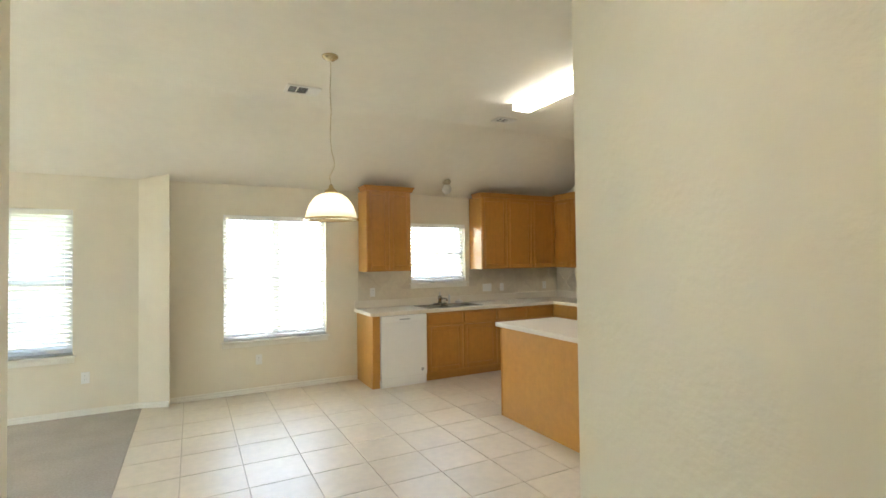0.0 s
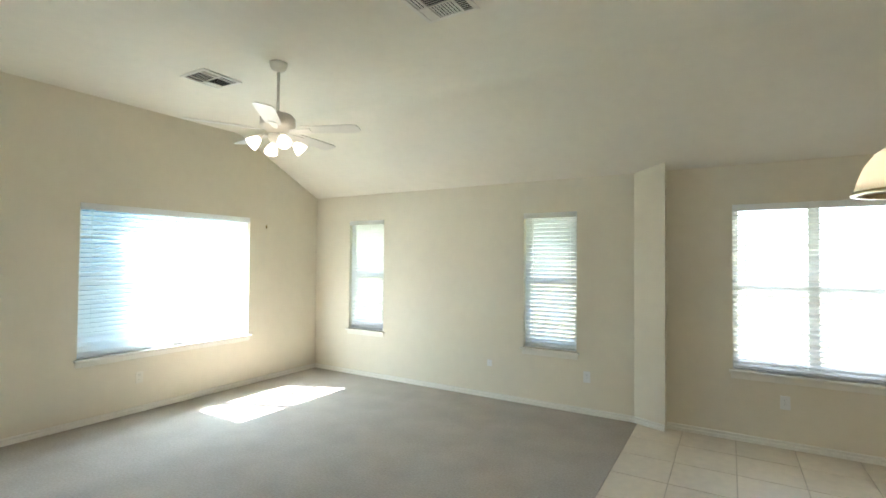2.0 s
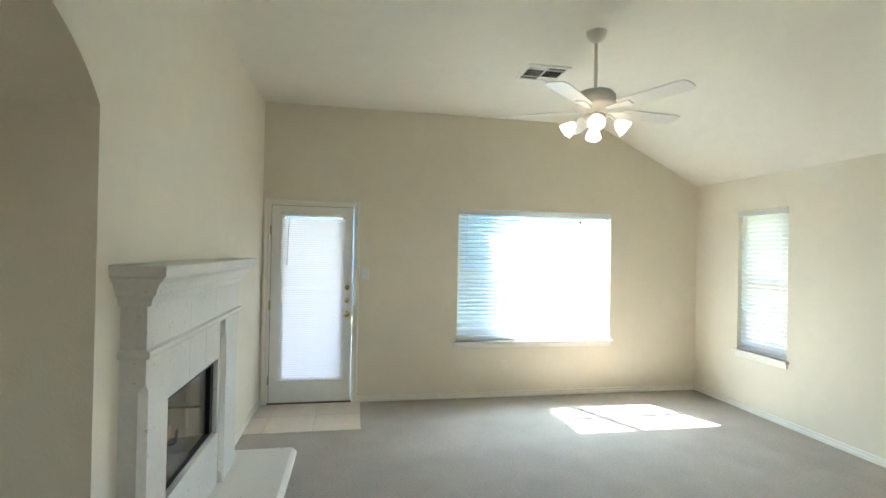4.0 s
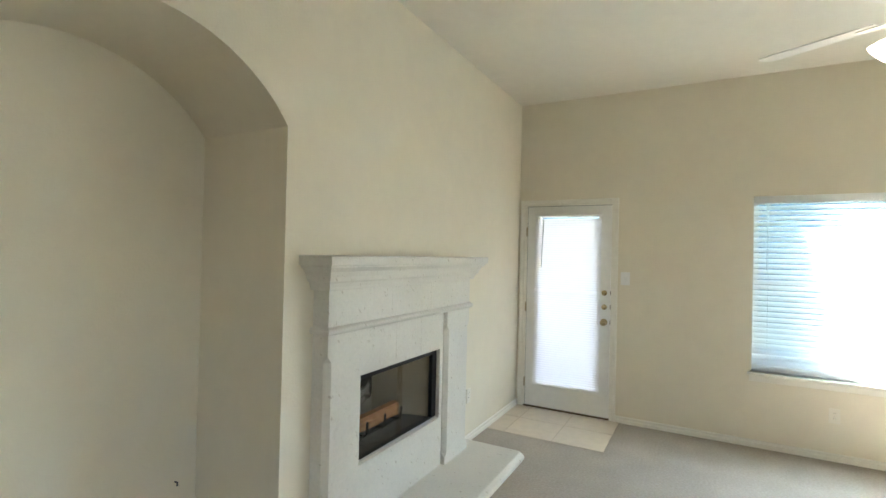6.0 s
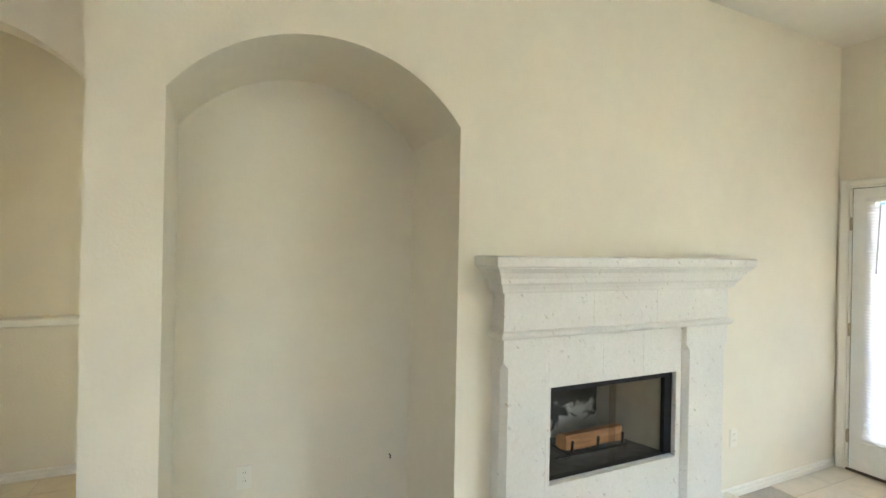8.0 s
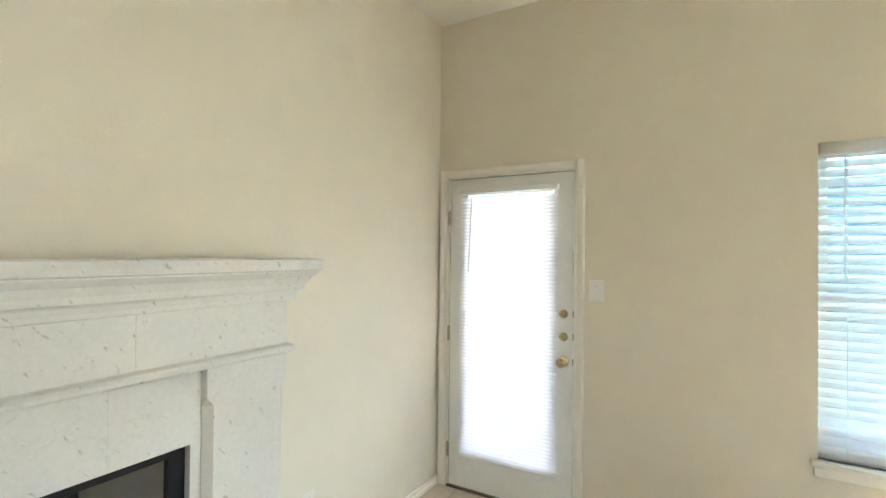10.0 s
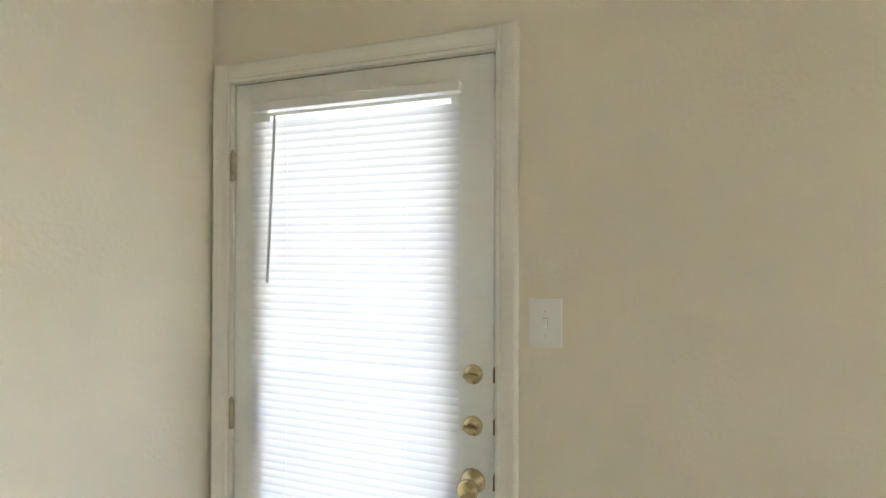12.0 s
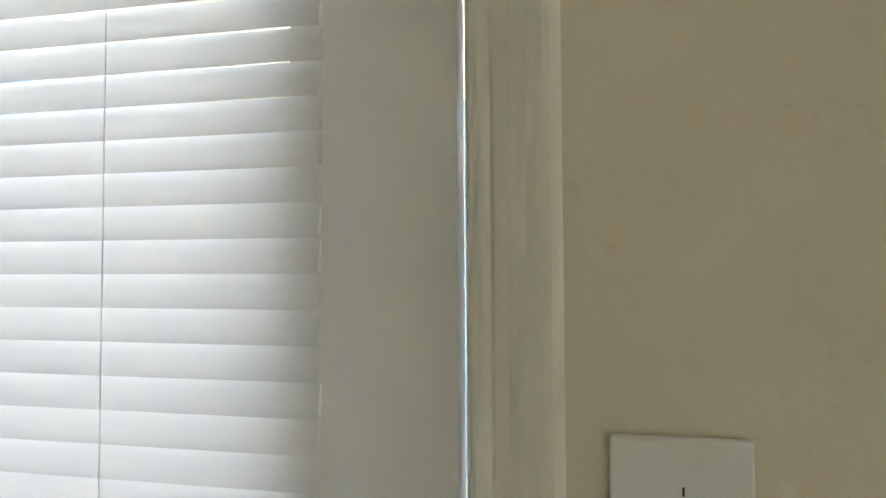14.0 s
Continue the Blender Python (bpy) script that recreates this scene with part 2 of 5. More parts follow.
def glass(name, tint=(0.96, 0.98, 0.97), rough=0.0):
    m = bpy.data.materials.new(name)
    m.use_nodes = True
    nt = m.node_tree
    nt.nodes.remove(nt.nodes["Principled BSDF"])
    tr, gl, mx, lw, pw, ma = (nt.nodes.new("ShaderNode" + k) for k in ("BsdfTransparent", "BsdfGlossy", "MixShader", "LayerWeight", "Math", "Math"))
    tr.inputs["Color"].default_value = (*tint, 1)
    gl.inputs["Roughness"].default_value = rough
    lw.inputs["Blend"].default_value = 0.5
    pw.operation, ma.operation = 'POWER', 'MULTIPLY_ADD'
    pw.inputs[1].default_value, ma.inputs[1].default_value, ma.inputs[2].default_value = 4.0, 0.7, 0.03
    nt.links.new(lw.outputs["Facing"], pw.inputs[0]), nt.links.new(pw.outputs[0], ma.inputs[0])
    nt.links.new(ma.outputs[0], mx.inputs[0]), nt.links.new(tr.outputs[0], mx.inputs[1]), nt.links.new(gl.outputs[0], mx.inputs[2])
    nt.links.new(mx.outputs[0], nt.nodes["Material Output"].inputs["Surface"])
    return m


M_GLASS = glass("window_glass")
# the blue tint paints in the skylit shade of the wide window
M_SCREEN_SKY = glass("sky_tinted_screen", (0.46, 0.62, 0.70), 0.6)
M_SCREEN2 = glass("fine_screen", (0.88, 0.89, 0.88), 0.6)
M_FGLASS = glass("smoked_glass", (0.92, 0.91, 0.87))


def translucent(name, rgb, share=0.5):
    m = bpy.data.materials.new(name)
    m.use_nodes = True
    nt = m.node_tree
    b = nt.nodes["Principled BSDF"]
    b.inputs["Base Color"].default_value = (*rgb, 1)
    b.inputs["Roughness"].default_value = 0.4
    t, mx = nt.nodes.new("ShaderNodeBsdfTranslucent"), nt.nodes.new("ShaderNodeMixShader")
    t.inputs["Color"].default_value = (*rgb, 1)
    mx.inputs[0].default_value = share
    nt.links.new(b.outputs[0], mx.inputs[1]), nt.links.new(t.outputs[0], mx.inputs[2])
    nt.links.new(mx.outputs[0], nt.nodes["Material Output"].inputs["Surface"])
    return m


M_LEAF = translucent("leaf", (0.12, 0.17, 0.06), 0.4)
M_SLAT = translucent("blind_slat", (0.88, 0.87, 0.84), 0.55)
M_MINI = translucent("mini_blind_slat", (0.82, 0.81, 0.80), 0.32)
M_PEND = translucent("lit_shade_glass", (0.90, 0.87, 0.79), 0.5)
M_PBULB = mat("pendant_bulb", (0.9, 0.85, 0.75), 0.4, emit=(1.0, 0.88, 0.68, 1.7))

# ---- builders ----
ORG = {}


def thing(name, at, label, category, group="", kind=""):
    ob = new(name)
    ob.location = at
    ob.empty_display_size = 0.1
    ORG[ob] = Vector(at)
    return tagged(ob, label, category, group, kind)


def finish(bm, smooth=False):
    bmesh.ops.recalc_face_normals(bm, faces=bm.faces)
    me = bpy.data.meshes.new("mesh")
    bm.to_mesh(me)
    bm.free()
    if smooth:
        for p in me.polygons:
            p.use_smooth = True
    return me


def part(name, bm, material, parent=None, label="", smooth=False):
    """Links a bmesh, given in world places, as one mesh under a thing or a part."""
    org = ORG.get(parent, Vector())
    bmesh.ops.translate(bm, verts=bm.verts, vec=-org)
    me = finish(bm, smooth)
    me.materials.append(material)
    ob = new(name, me)
    ob.parent = parent
    ORG[ob] = org
    if label:
        ob["label"] = label
    return ob


def solo(name, bm, material, label, category, group="", kind="", smooth=False):
    """A thing of a single mesh, its origin at the middle of its base."""
    lo = Vector([min(v.co[k] for v in bm.verts) for k in range(3)])
    hi = Vector([max(v.co[k] for v in bm.verts) for k in range(3)])
    at = Vector(((lo.x + hi.x) / 2, (lo.y + hi.y) / 2, lo.z))
    bmesh.ops.translate(bm, verts=bm.verts, vec=-at)
    me = finish(bm, smooth)
    me.materials.append(material)
    ob = new(name, me)
    ob.location = at
    ORG[ob] = at
    return tagged(ob, label, category, group, kind)


def box(x0, x1, y0, y1, z0, z1, bevel=0.0, seg=1, bm=None):
    """A box, with rounded edges where bevel is given, added to bm."""
    b = bmesh.new()
    v = [b.verts.new((x, y, z)) for x in sorted((x0, x1)) for y in sorted((y0, y1)) for z in sorted((z0, z1))]
    for f in ((0, 1, 3, 2), (4, 6, 7, 5), (0, 4, 5, 1), (2, 3, 7, 6), (0, 2, 6, 4), (1, 5, 7, 3)):
        b.faces.new([v[k] for k in f])
    if bevel:
        bmesh.ops.bevel(b, geom=list(b.edges), offset=bevel, segments=seg, affect='EDGES', profile=0.5)
    if bm is None:
        return b
    return join(bm, b)


def join(bm, b):
    me = bpy.data.meshes.new("tmp")
    b.to_mesh(me)
    b.free()
    bm.from_mesh(me)
    bpy.data.meshes.remove(me)
    return bm


def prism(outline, axis, a0, a1, bm=None, bevel=0.0):
    """Extrudes a closed outline (pairs in the two other axes, in x-y-z order) from a0 to a1 along the axis."""
    b = bmesh.new()
    def at(p, a):
        return {0: (a, p[0], p[1]), 1: (p[0], a, p[1]), 2: (p[0], p[1], a)}[axis]
    lo = [b.verts.new(at(p, a0)) for p in outline]
    hi = [b.verts.new(at(p, a1)) for p in outline]
    n = len(outline)
    b.faces.new(lo), b.faces.new(hi[::-1])
    for k in range(n):
        b.faces.new((lo[k], lo[(k + 1) % n], hi[(k + 1) % n], hi[k]))
    if bevel:
        bmesh.ops.bevel(b, geom=list(b.edges), offset=bevel, segments=1, affect='EDGES')
    return b if bm is None else join(bm, b)


def lathe(profile, at, seg=32, bm=None, m=None):
    """Turns pairs of radius and height about the upright through at."""
    b = bmesh.new()
    rings = []
    for r, z in profile:
        rings.append([b.verts.new((r * math.cos(2 * math.pi * k / seg), r * math.sin(2 * math.pi * k / seg), z)) for k in range(seg)])
    for p, q in zip(rings, rings[1:]):
        for k in range(seg):
            b.faces.new((p[k], p[(k + 1) % seg], q[(k + 1) % seg], q[k]))
    b.faces.new(rings[0]), b.faces.new(rings[-1])
    bmesh.ops.remove_doubles(b, verts=b.verts, dist=1e-5)
    bmesh.ops.transform(b, matrix=Matrix.Translation(at) @ (m or Matrix()), verts=b.verts)
    return b if bm is None else join(bm, b)


def tube(points, r, seg=8, bm=None):
    """A round bar along a line of points."""
    b = bmesh.new()
    pts = [Vector(p) for p in points]
    rings = []
    for k, p in enumerate(pts):
        d = (pts[min(k + 1, len(pts) - 1)] - pts[max(k - 1, 0)]).normalized()
        q = d.to_track_quat('Z', 'Y')
        rings.append([b.verts.new(p + q @ Vector((r * math.cos(2 * math.pi * s / seg), r * math.sin(2 * math.pi * s / seg), 0))) for s in range(seg)])
    for p, q in zip(rings, rings[1:]):
        for s in range(seg):
            b.faces.new((p[s], p[(s + 1) % seg], q[(s + 1) % seg], q[s]))
    b.faces.new(rings[0]), b.faces.new(rings[-1])
    return b if bm is None else join(bm, b)


def slab_with_holes(axis, f0, f1, a0, a1, z0, z1, holes, top=None):
    """A wall across axis 0 or 1 from face f0 to f1, from a0 to a1 along it, with rectangular holes (a, a, z, z) right through.
    top: optional function that gives the wall's height along it."""
    b = bmesh.new()
    us = sorted({a0, a1, *[h[0] for h in holes], *[h[1] for h in holes]})
    ws = sorted({z0, z1, *[h[2] for h in holes], *[h[3] for h in holes]})
    def solid(i, j):
        if not (0 <= i < len(us) - 1 and 0 <= j < len(ws) - 1):
            return False
        u, w = (us[i] + us[i + 1]) / 2, (ws[j] + ws[j + 1]) / 2
        return not any(h[0] < u < h[1] and h[2] < w < h[3] for h in holes)
    def p(f, u, w):
        return b.verts.new((f, u, w) if axis == 0 else (u, f, w))
    for i in range(len(us) - 1):
        for j in range(len(ws) - 1):
            if not solid(i, j):
                continue
            u0, u1, w0, w1 = us[i], us[i + 1], ws[j], ws[j + 1]
            for f in (f0, f1):
                b.faces.new((p(f, u0, w0), p(f, u1, w0), p(f, u1, w1), p(f, u0, w1)))
            for on, q in ((solid(i - 1, j), ((u0, w0), (u0, w1))), (solid(i + 1, j), ((u1, w0), (u1, w1))), (solid(i, j - 1), ((u0, w0), (u1, w0))), (solid(i, j + 1), ((u0, w1), (u1, w1)))):
                if not on:
                    b.faces.new((p(f0, *q[0]), p(f0, *q[1]), p(f1, *q[1]), p(f1, *q[0])))
    bmesh.ops.remove_doubles(b, verts=b.verts, dist=1e-5)
    return b


def arch_points(x0, x1, spring, rise, n=20):
    """Points of a segmental arch from x0 to x1."""
    c, h = (x0 + x1) / 2, abs(x1 - x0) / 2
    r = (h * h + rise * rise) / (2 * rise)
    a = math.asin(h / r)
    s = 1 if x1 > x0 else -1
    return [(c + s * r * math.sin(-a + 2 * a * k / n), spring + rise - r + r * math.cos(-a + 2 * a * k / n)) for k in range(n + 1)]


def structure(name, bm, material, label, smooth=False):
    ob = part(name, bm, material, smooth=smooth)
    return tagged(ob, label, "", "", "structure")


# ---- the shell ----
WIN = {  # hole: along, along, low, high
    "big": (2.995, 4.82, 0.62, 2.085), "n1": (-4.41, -3.81, 0.62, 2.10), "n2": (-1.845, -1.255, 0.62, 2.10),
    "dining": (0.138, 1.322, 0.62, 2.095), "sink": (2.505, 3.375, 1.22, 2.055)}
DOOR = (1.018, 1.878, 0.0, 2.062)

wall_w = structure("wall_west", slab_with_holes(0, WX - T, WX, SY - 0.8, NY + T, 0, CZ + 0.2, [WIN["big"], DOOR]), M_WALL, "cream painted drywall with fine orange-peel texture")
wall_n = structure("wall_north", slab_with_holes(1, NY, NY + T, WX, EX + T, 0, EAVE_Z + 0.3, [WIN[k] for k in ("n1", "n2", "dining", "sink")]), M_WALL, "cream painted drywall with five narrow window openings")
wall_e = structure("wall_east", box(EX, EX + T, KIT_S - T, NY, 0, CZ + 0.2), M_WALL, "cream painted drywall behind the kitchen cabinets")
wall_k = structure("wall_kitchen_south", box(HALL_R, EX, KIT_S - T, KIT_S, 0, CZ + 0.2), M_WALL, "cream painted drywall at the kitchen's back")

# south wall with the arched niche
NX0, NX1, NSP, NRISE, NBACK = -1.88, -0.695, 2.115, 0.295, 0.345
b = bmesh.new()
pts = arch_points(NX0, NX1, NSP, NRISE, 28)
H = CZ + 0.2
def quad(bm, *ps):
    bm.faces.new([bm.verts.new(p) for p in ps])
for xa, xb, za, zb in ((WX, -3.262, 0, H), (-2.372, NX0, 0, H), (-3.262, -2.372, 0, 0.39), (-3.262, -2.372, 0.876, H)):
    quad(b, (xa, SY, za), (xb, SY, za), (xb, SY, zb), (xa, SY, zb))
quad(b, (NX1, SY, 0), (HALL_L, SY, 0), (HALL_L, SY, H), (NX1, SY, H))
for (xa, za), (xb, zb) in zip(pts, pts[1:]):
    quad(b, (xa, SY, za), (xb, SY, zb), (xb, SY, H), (xa, SY, H))
    quad(b, (xa, SY, za), (xb, SY, zb), (xb, NBACK, zb), (xa, NBACK, za))
    quad(b, (xa, NBACK, 0), (xb, NBACK, 0), (xb, NBACK, zb), (xa, NBACK, za))
quad(b, (NX0, SY, 0), (NX0, NBACK, 0), (NX0, NBACK, NSP), (NX0, SY, NSP))
quad(b, (NX1, SY, 0), (NX1, NBACK, 0), (NX1, NBACK, NSP), (NX1, SY, NSP))
quad(b, (HALL_L, SY, 0), (HALL_L, 0.2, 0), (HALL_L, 0.2, H), (HALL_L, SY, H))
quad(b, (HALL_L, 0.2, 0), (WX, 0.2, 0), (WX, 0.2, H), (HALL_L, 0.2, H))
quad(b, (WX, SY, H), (HALL_L, SY, H), (HALL_L, 0.2, H), (WX, 0.2, H))
bmesh.ops.remove_doubles(b, verts=b.verts, dist=1e-5)
wall_s = structure("wall_south", b, M_WALL, "cream drywall with a tall arched niche")

# arched way to the hall, and the hall
b = bmesh.new()
pts = arch_points(HALL_L, HALL_R, 2.11, 0.27, 24)
for y in (ARCH_Y, ARCH_Y - T):
    for (xa, za), (xb, zb) in zip(pts, pts[1:]):
        quad(b, (xa, y, za), (xb, y, zb), (xb, y, H), (xa, y, H))
for (xa, za), (xb, zb) in zip(pts, pts[1:]):
    quad(b, (xa, ARCH_Y, za), (xb, ARCH_Y, zb), (xb, ARCH_Y - T, zb), (xa, ARCH_Y - T, za))
bmesh.ops.remove_doubles(b, verts=b.verts, dist=1e-5)
structure("wall_arch", b, M_WALL, "cream drywall arch over the way to the hall")
structure("wall_hall_east", box(HALL_R, HALL_R + T, -1.17, KIT_S - T, 0, CZ + 0.2), M_WALL, "cream painted drywall along the hall")
b = box(-1.7, HALL_R, -1.17, -1.03, 0, 0.995)
box(-1.7, HALL_R, -1.30, -1.17, 0, CZ + 0.2, bm=b)
structure("wall_hall_south", b, M_WALL, "cream hall wall with a stepped-back upper part")
structure("hall_ledge", box(-1.7, 0.475, -1.17, -1.005, 0.995, 1.045, 0.006), M_TRIM, "white painted ledge cap on the hall wall")
# the opening is unseen, added to let the hall's extra lamp in
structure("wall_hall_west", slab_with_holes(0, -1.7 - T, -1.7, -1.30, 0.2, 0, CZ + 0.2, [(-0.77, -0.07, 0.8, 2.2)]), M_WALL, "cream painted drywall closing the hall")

# shallow slanted pier between living and dining
structure("wall_pier", prism([(-0.69, NY - 0.001), (-0.40, 5.84), (-0.40, NY - 0.001)], 2, 0, 2.62), M_WALL, "slim angled drywall pier")

# ceiling: flat, then sloping down to the window wall
BEND = [(BREAK_Y - 0.08 + 0.16 * k / 6, CZ - 0.04 * (k / 6) ** 2) for k in range(7)]
o = [(-1.32, CZ), *BEND, (NY + T, EAVE_Z - 0.5 * T), (NY + T, EAVE_Z + 0.25), (BREAK_Y, CZ + 0.3), (-1.32, CZ + 0.3)]
structure("ceiling", prism(o, 0, WX - T, EX + T), M_CEIL, "cream painted vaulted ceiling with fine texture")

# floors
structure("floor_slab", box(WX - T, EX + T, -1.3, NY + T, -0.2, -0.012), M_GROUT, "grey mortar bed under the tiles")
structure("carpet", box(WX, TILE_X, SY - 0.6, NY, -0.012, 0.0), M_CARPET, "worn grey-beige cut-pile carpet")


def baseboard(name, p0, p1, inward):
    """A skirting with a rounded top from p0 to p1 on a wall whose room side is inward."""
    d = Vector((p1[0] - p0[0], p1[1] - p0[1], 0))
    n = Vector((*inward, 0)).normalized()
    b = bmesh.new()
    prof = [(0, 0), (0.014, 0), (0.014, 0.024), (0.012, 0.030), (0.006, 0.032), (0.006, 0.041), (0.010, 0.044), (0.010, 0.054), (0.005, 0.060), (0, 0.061)]
    ends = []
    for base in (Vector((*p0, 0)), Vector((*p1, 0))):
        ends.append([b.verts.new(base + n * s + Vector((0, 0, z))) for s, z in prof])
    k = len(prof)
    for i in range(k):
        b.faces.new((ends[0][i], ends[0][(i + 1) % k], ends[1][(i + 1) % k], ends[1][i]))
    b.faces.new(ends[0]), b.faces.new(ends[1])
    structure(name, b, M_BASE, "cream painted baseboard")


baseboard("baseboard", (WX, 1.925), (WX, NY), (1, 0))
baseboard("baseboard", (WX, NY), (-0.69, NY), (0, -1))
baseboard("baseboard", (-0.69, NY), (-0.40, 5.84), (-0.37, -0.93))
baseboard("baseboard", (-0.40, NY), (1.72, NY), (0, -1))
baseboard("baseboard", (WX, SY), (-3.70, SY), (0, 1))
baseboard("baseboard", (-1.95, SY), (NX0, SY), (0, 1))
baseboard("baseboard", (NX1, SY), (HALL_L, SY), (0, 1))
baseboard("baseboard", (NX0, NBACK), (NX1, NBACK), (0, 1))
baseboard("baseboard", (HALL_L, SY), (HALL_L, 0.2), (1, 0))
baseboard("baseboard", (HALL_R, KIT_S), (HALL_R, -1.03), (-1, 0))
baseboard("baseboard", (-1.7, -1.03), (HALL_R, -1.03), (0, 1))


# ---- windows ----
def window(name, key, axis, sashes, out, label):
    """A single-hung window in a wall's hole: outer frame, mullion, meeting rails, panes and an inner sill. out: sign of the outward way."""
    a0, a1, z0, z1 = WIN[key]
    face = WX if axis == 0 else NY
    def bx(u0, u1, d0, d1, w0, w1, bevel=0.0, bm=None):
        f0, f1 = face + out * d0, face + out * d1
        return box(f0, f1, u0, u1, w0, w1, bevel, bm=bm) if axis == 0 else box(u0, u1, f0, f1, w0, w1, bevel, bm=bm)
    mid = (a0 + a1) / 2
    at = (face + out * 0.09, mid, z0) if axis == 0 else (mid, face + out * 0.09, z0)
    root = thing(name, at, label, "", "", "structure")
    d0, d1, w = 0.085, 0.135, 0.045
    fr = bx(a0, a1, d0, d1, z1 - w, z1)
    bx(a0, a1, d0, d1, z0, z0 + w, bm=fr), bx(a0, a0 + w, d0, d1, z0, z1, bm=fr), bx(a1 - w, a1, d0, d1, z0, z1, bm=fr)
    part("window_frame", fr, M_VINYL, root)
    zm = (z0 + z1) / 2 - 0.01
    step = (a1 - a0) / sashes
    for k in range(sashes):
        u0, u1 = a0 + k * step, a0 + (k + 1) * step
        if k:
            part("mullion", bx(u0 - 0.04, u0 + 0.04, d0 - 0.005, d1, z0 + 0.01, z1 - 0.01), M_VINYL, root)
        part("meeting_rail", bx(u0 + 0.03, u1 - 0.03, d0 + 0.004, d1 - 0.006, zm - 0.022, zm + 0.022, 0.004), M_VINYL, root)
        lock = bx((u0 + u1) / 2 - 0.03, (u0 + u1) / 2 + 0.03, d0 - 0.012, d0 + 0.006, zm + 0.004, zm + 0.02, 0.003)
        part("sash_lock", lock, M_VINYL, root)
        part("sash_rail", bx(u0 + 0.045, u1 - 0.045, d0 + 0.006, d1 - 0.008, z0 + w + 0.001, z0 + w + 0.05, 0.004), M_VINYL, root)
        for w0, w1 in ((z0 + w, zm - 0.02), (zm + 0.02, z1 - w)):
            p = part("pane", bx(u0 + 0.035, u1 - 0.035, 0.108, 0.112, w0, w1), M_GLASS, root)
            p.visible_shadow = False
    part("window_sill", bx(a0 - 0.03, a1 + 0.03, -0.045, 0.084, z0 - 0.022, z0, 0.004), M_TRIM, root, "painted wooden sill")
    part("apron", bx(a0 - 0.015, a1 + 0.015, -0.014, -0.0005, z0 - 0.075, z0 - 0.023, 0.003), M_TRIM, root)
    return root


big = window("window_1", "big", 0, 2, -1, "wide white vinyl double window facing the sun")
win_2 = window("window_2", "n1", 1, 1, 1, "narrow white vinyl single-hung window")
win_3 = window("window_3", "n2", 1, 1, 1, "narrow white vinyl single-hung window")
win_4 = window("window_4", "dining", 1, 2, 1, "paired white vinyl single-hung window")
window("window_5", "sink", 1, 1, 1, "small white vinyl window above the sink")
for ob, key, mtl in ((big, "big", M_SCREEN_SKY), (win_2, "n1", M_SCREEN2), (win_3, "n2", M_SCREEN2), (win_4, "dining", M_SCREEN2)):
    u0, u1, w0, w1 = WIN[key]
    e = 0.03
    if key == "big":
        b = box(WX - 0.189, WX - 0.187, u0 - e, u1 + e, w0 - e, w1 + e)
    else:
        b = box(u0 - e, u1 + e, NY + 0.187, NY + 0.189, w0 - e, w1 + e)
    part("insect_screen", b, mtl, ob, "woven insect screen, tinted blue for skylit shade at the wide window").visible_shadow = False


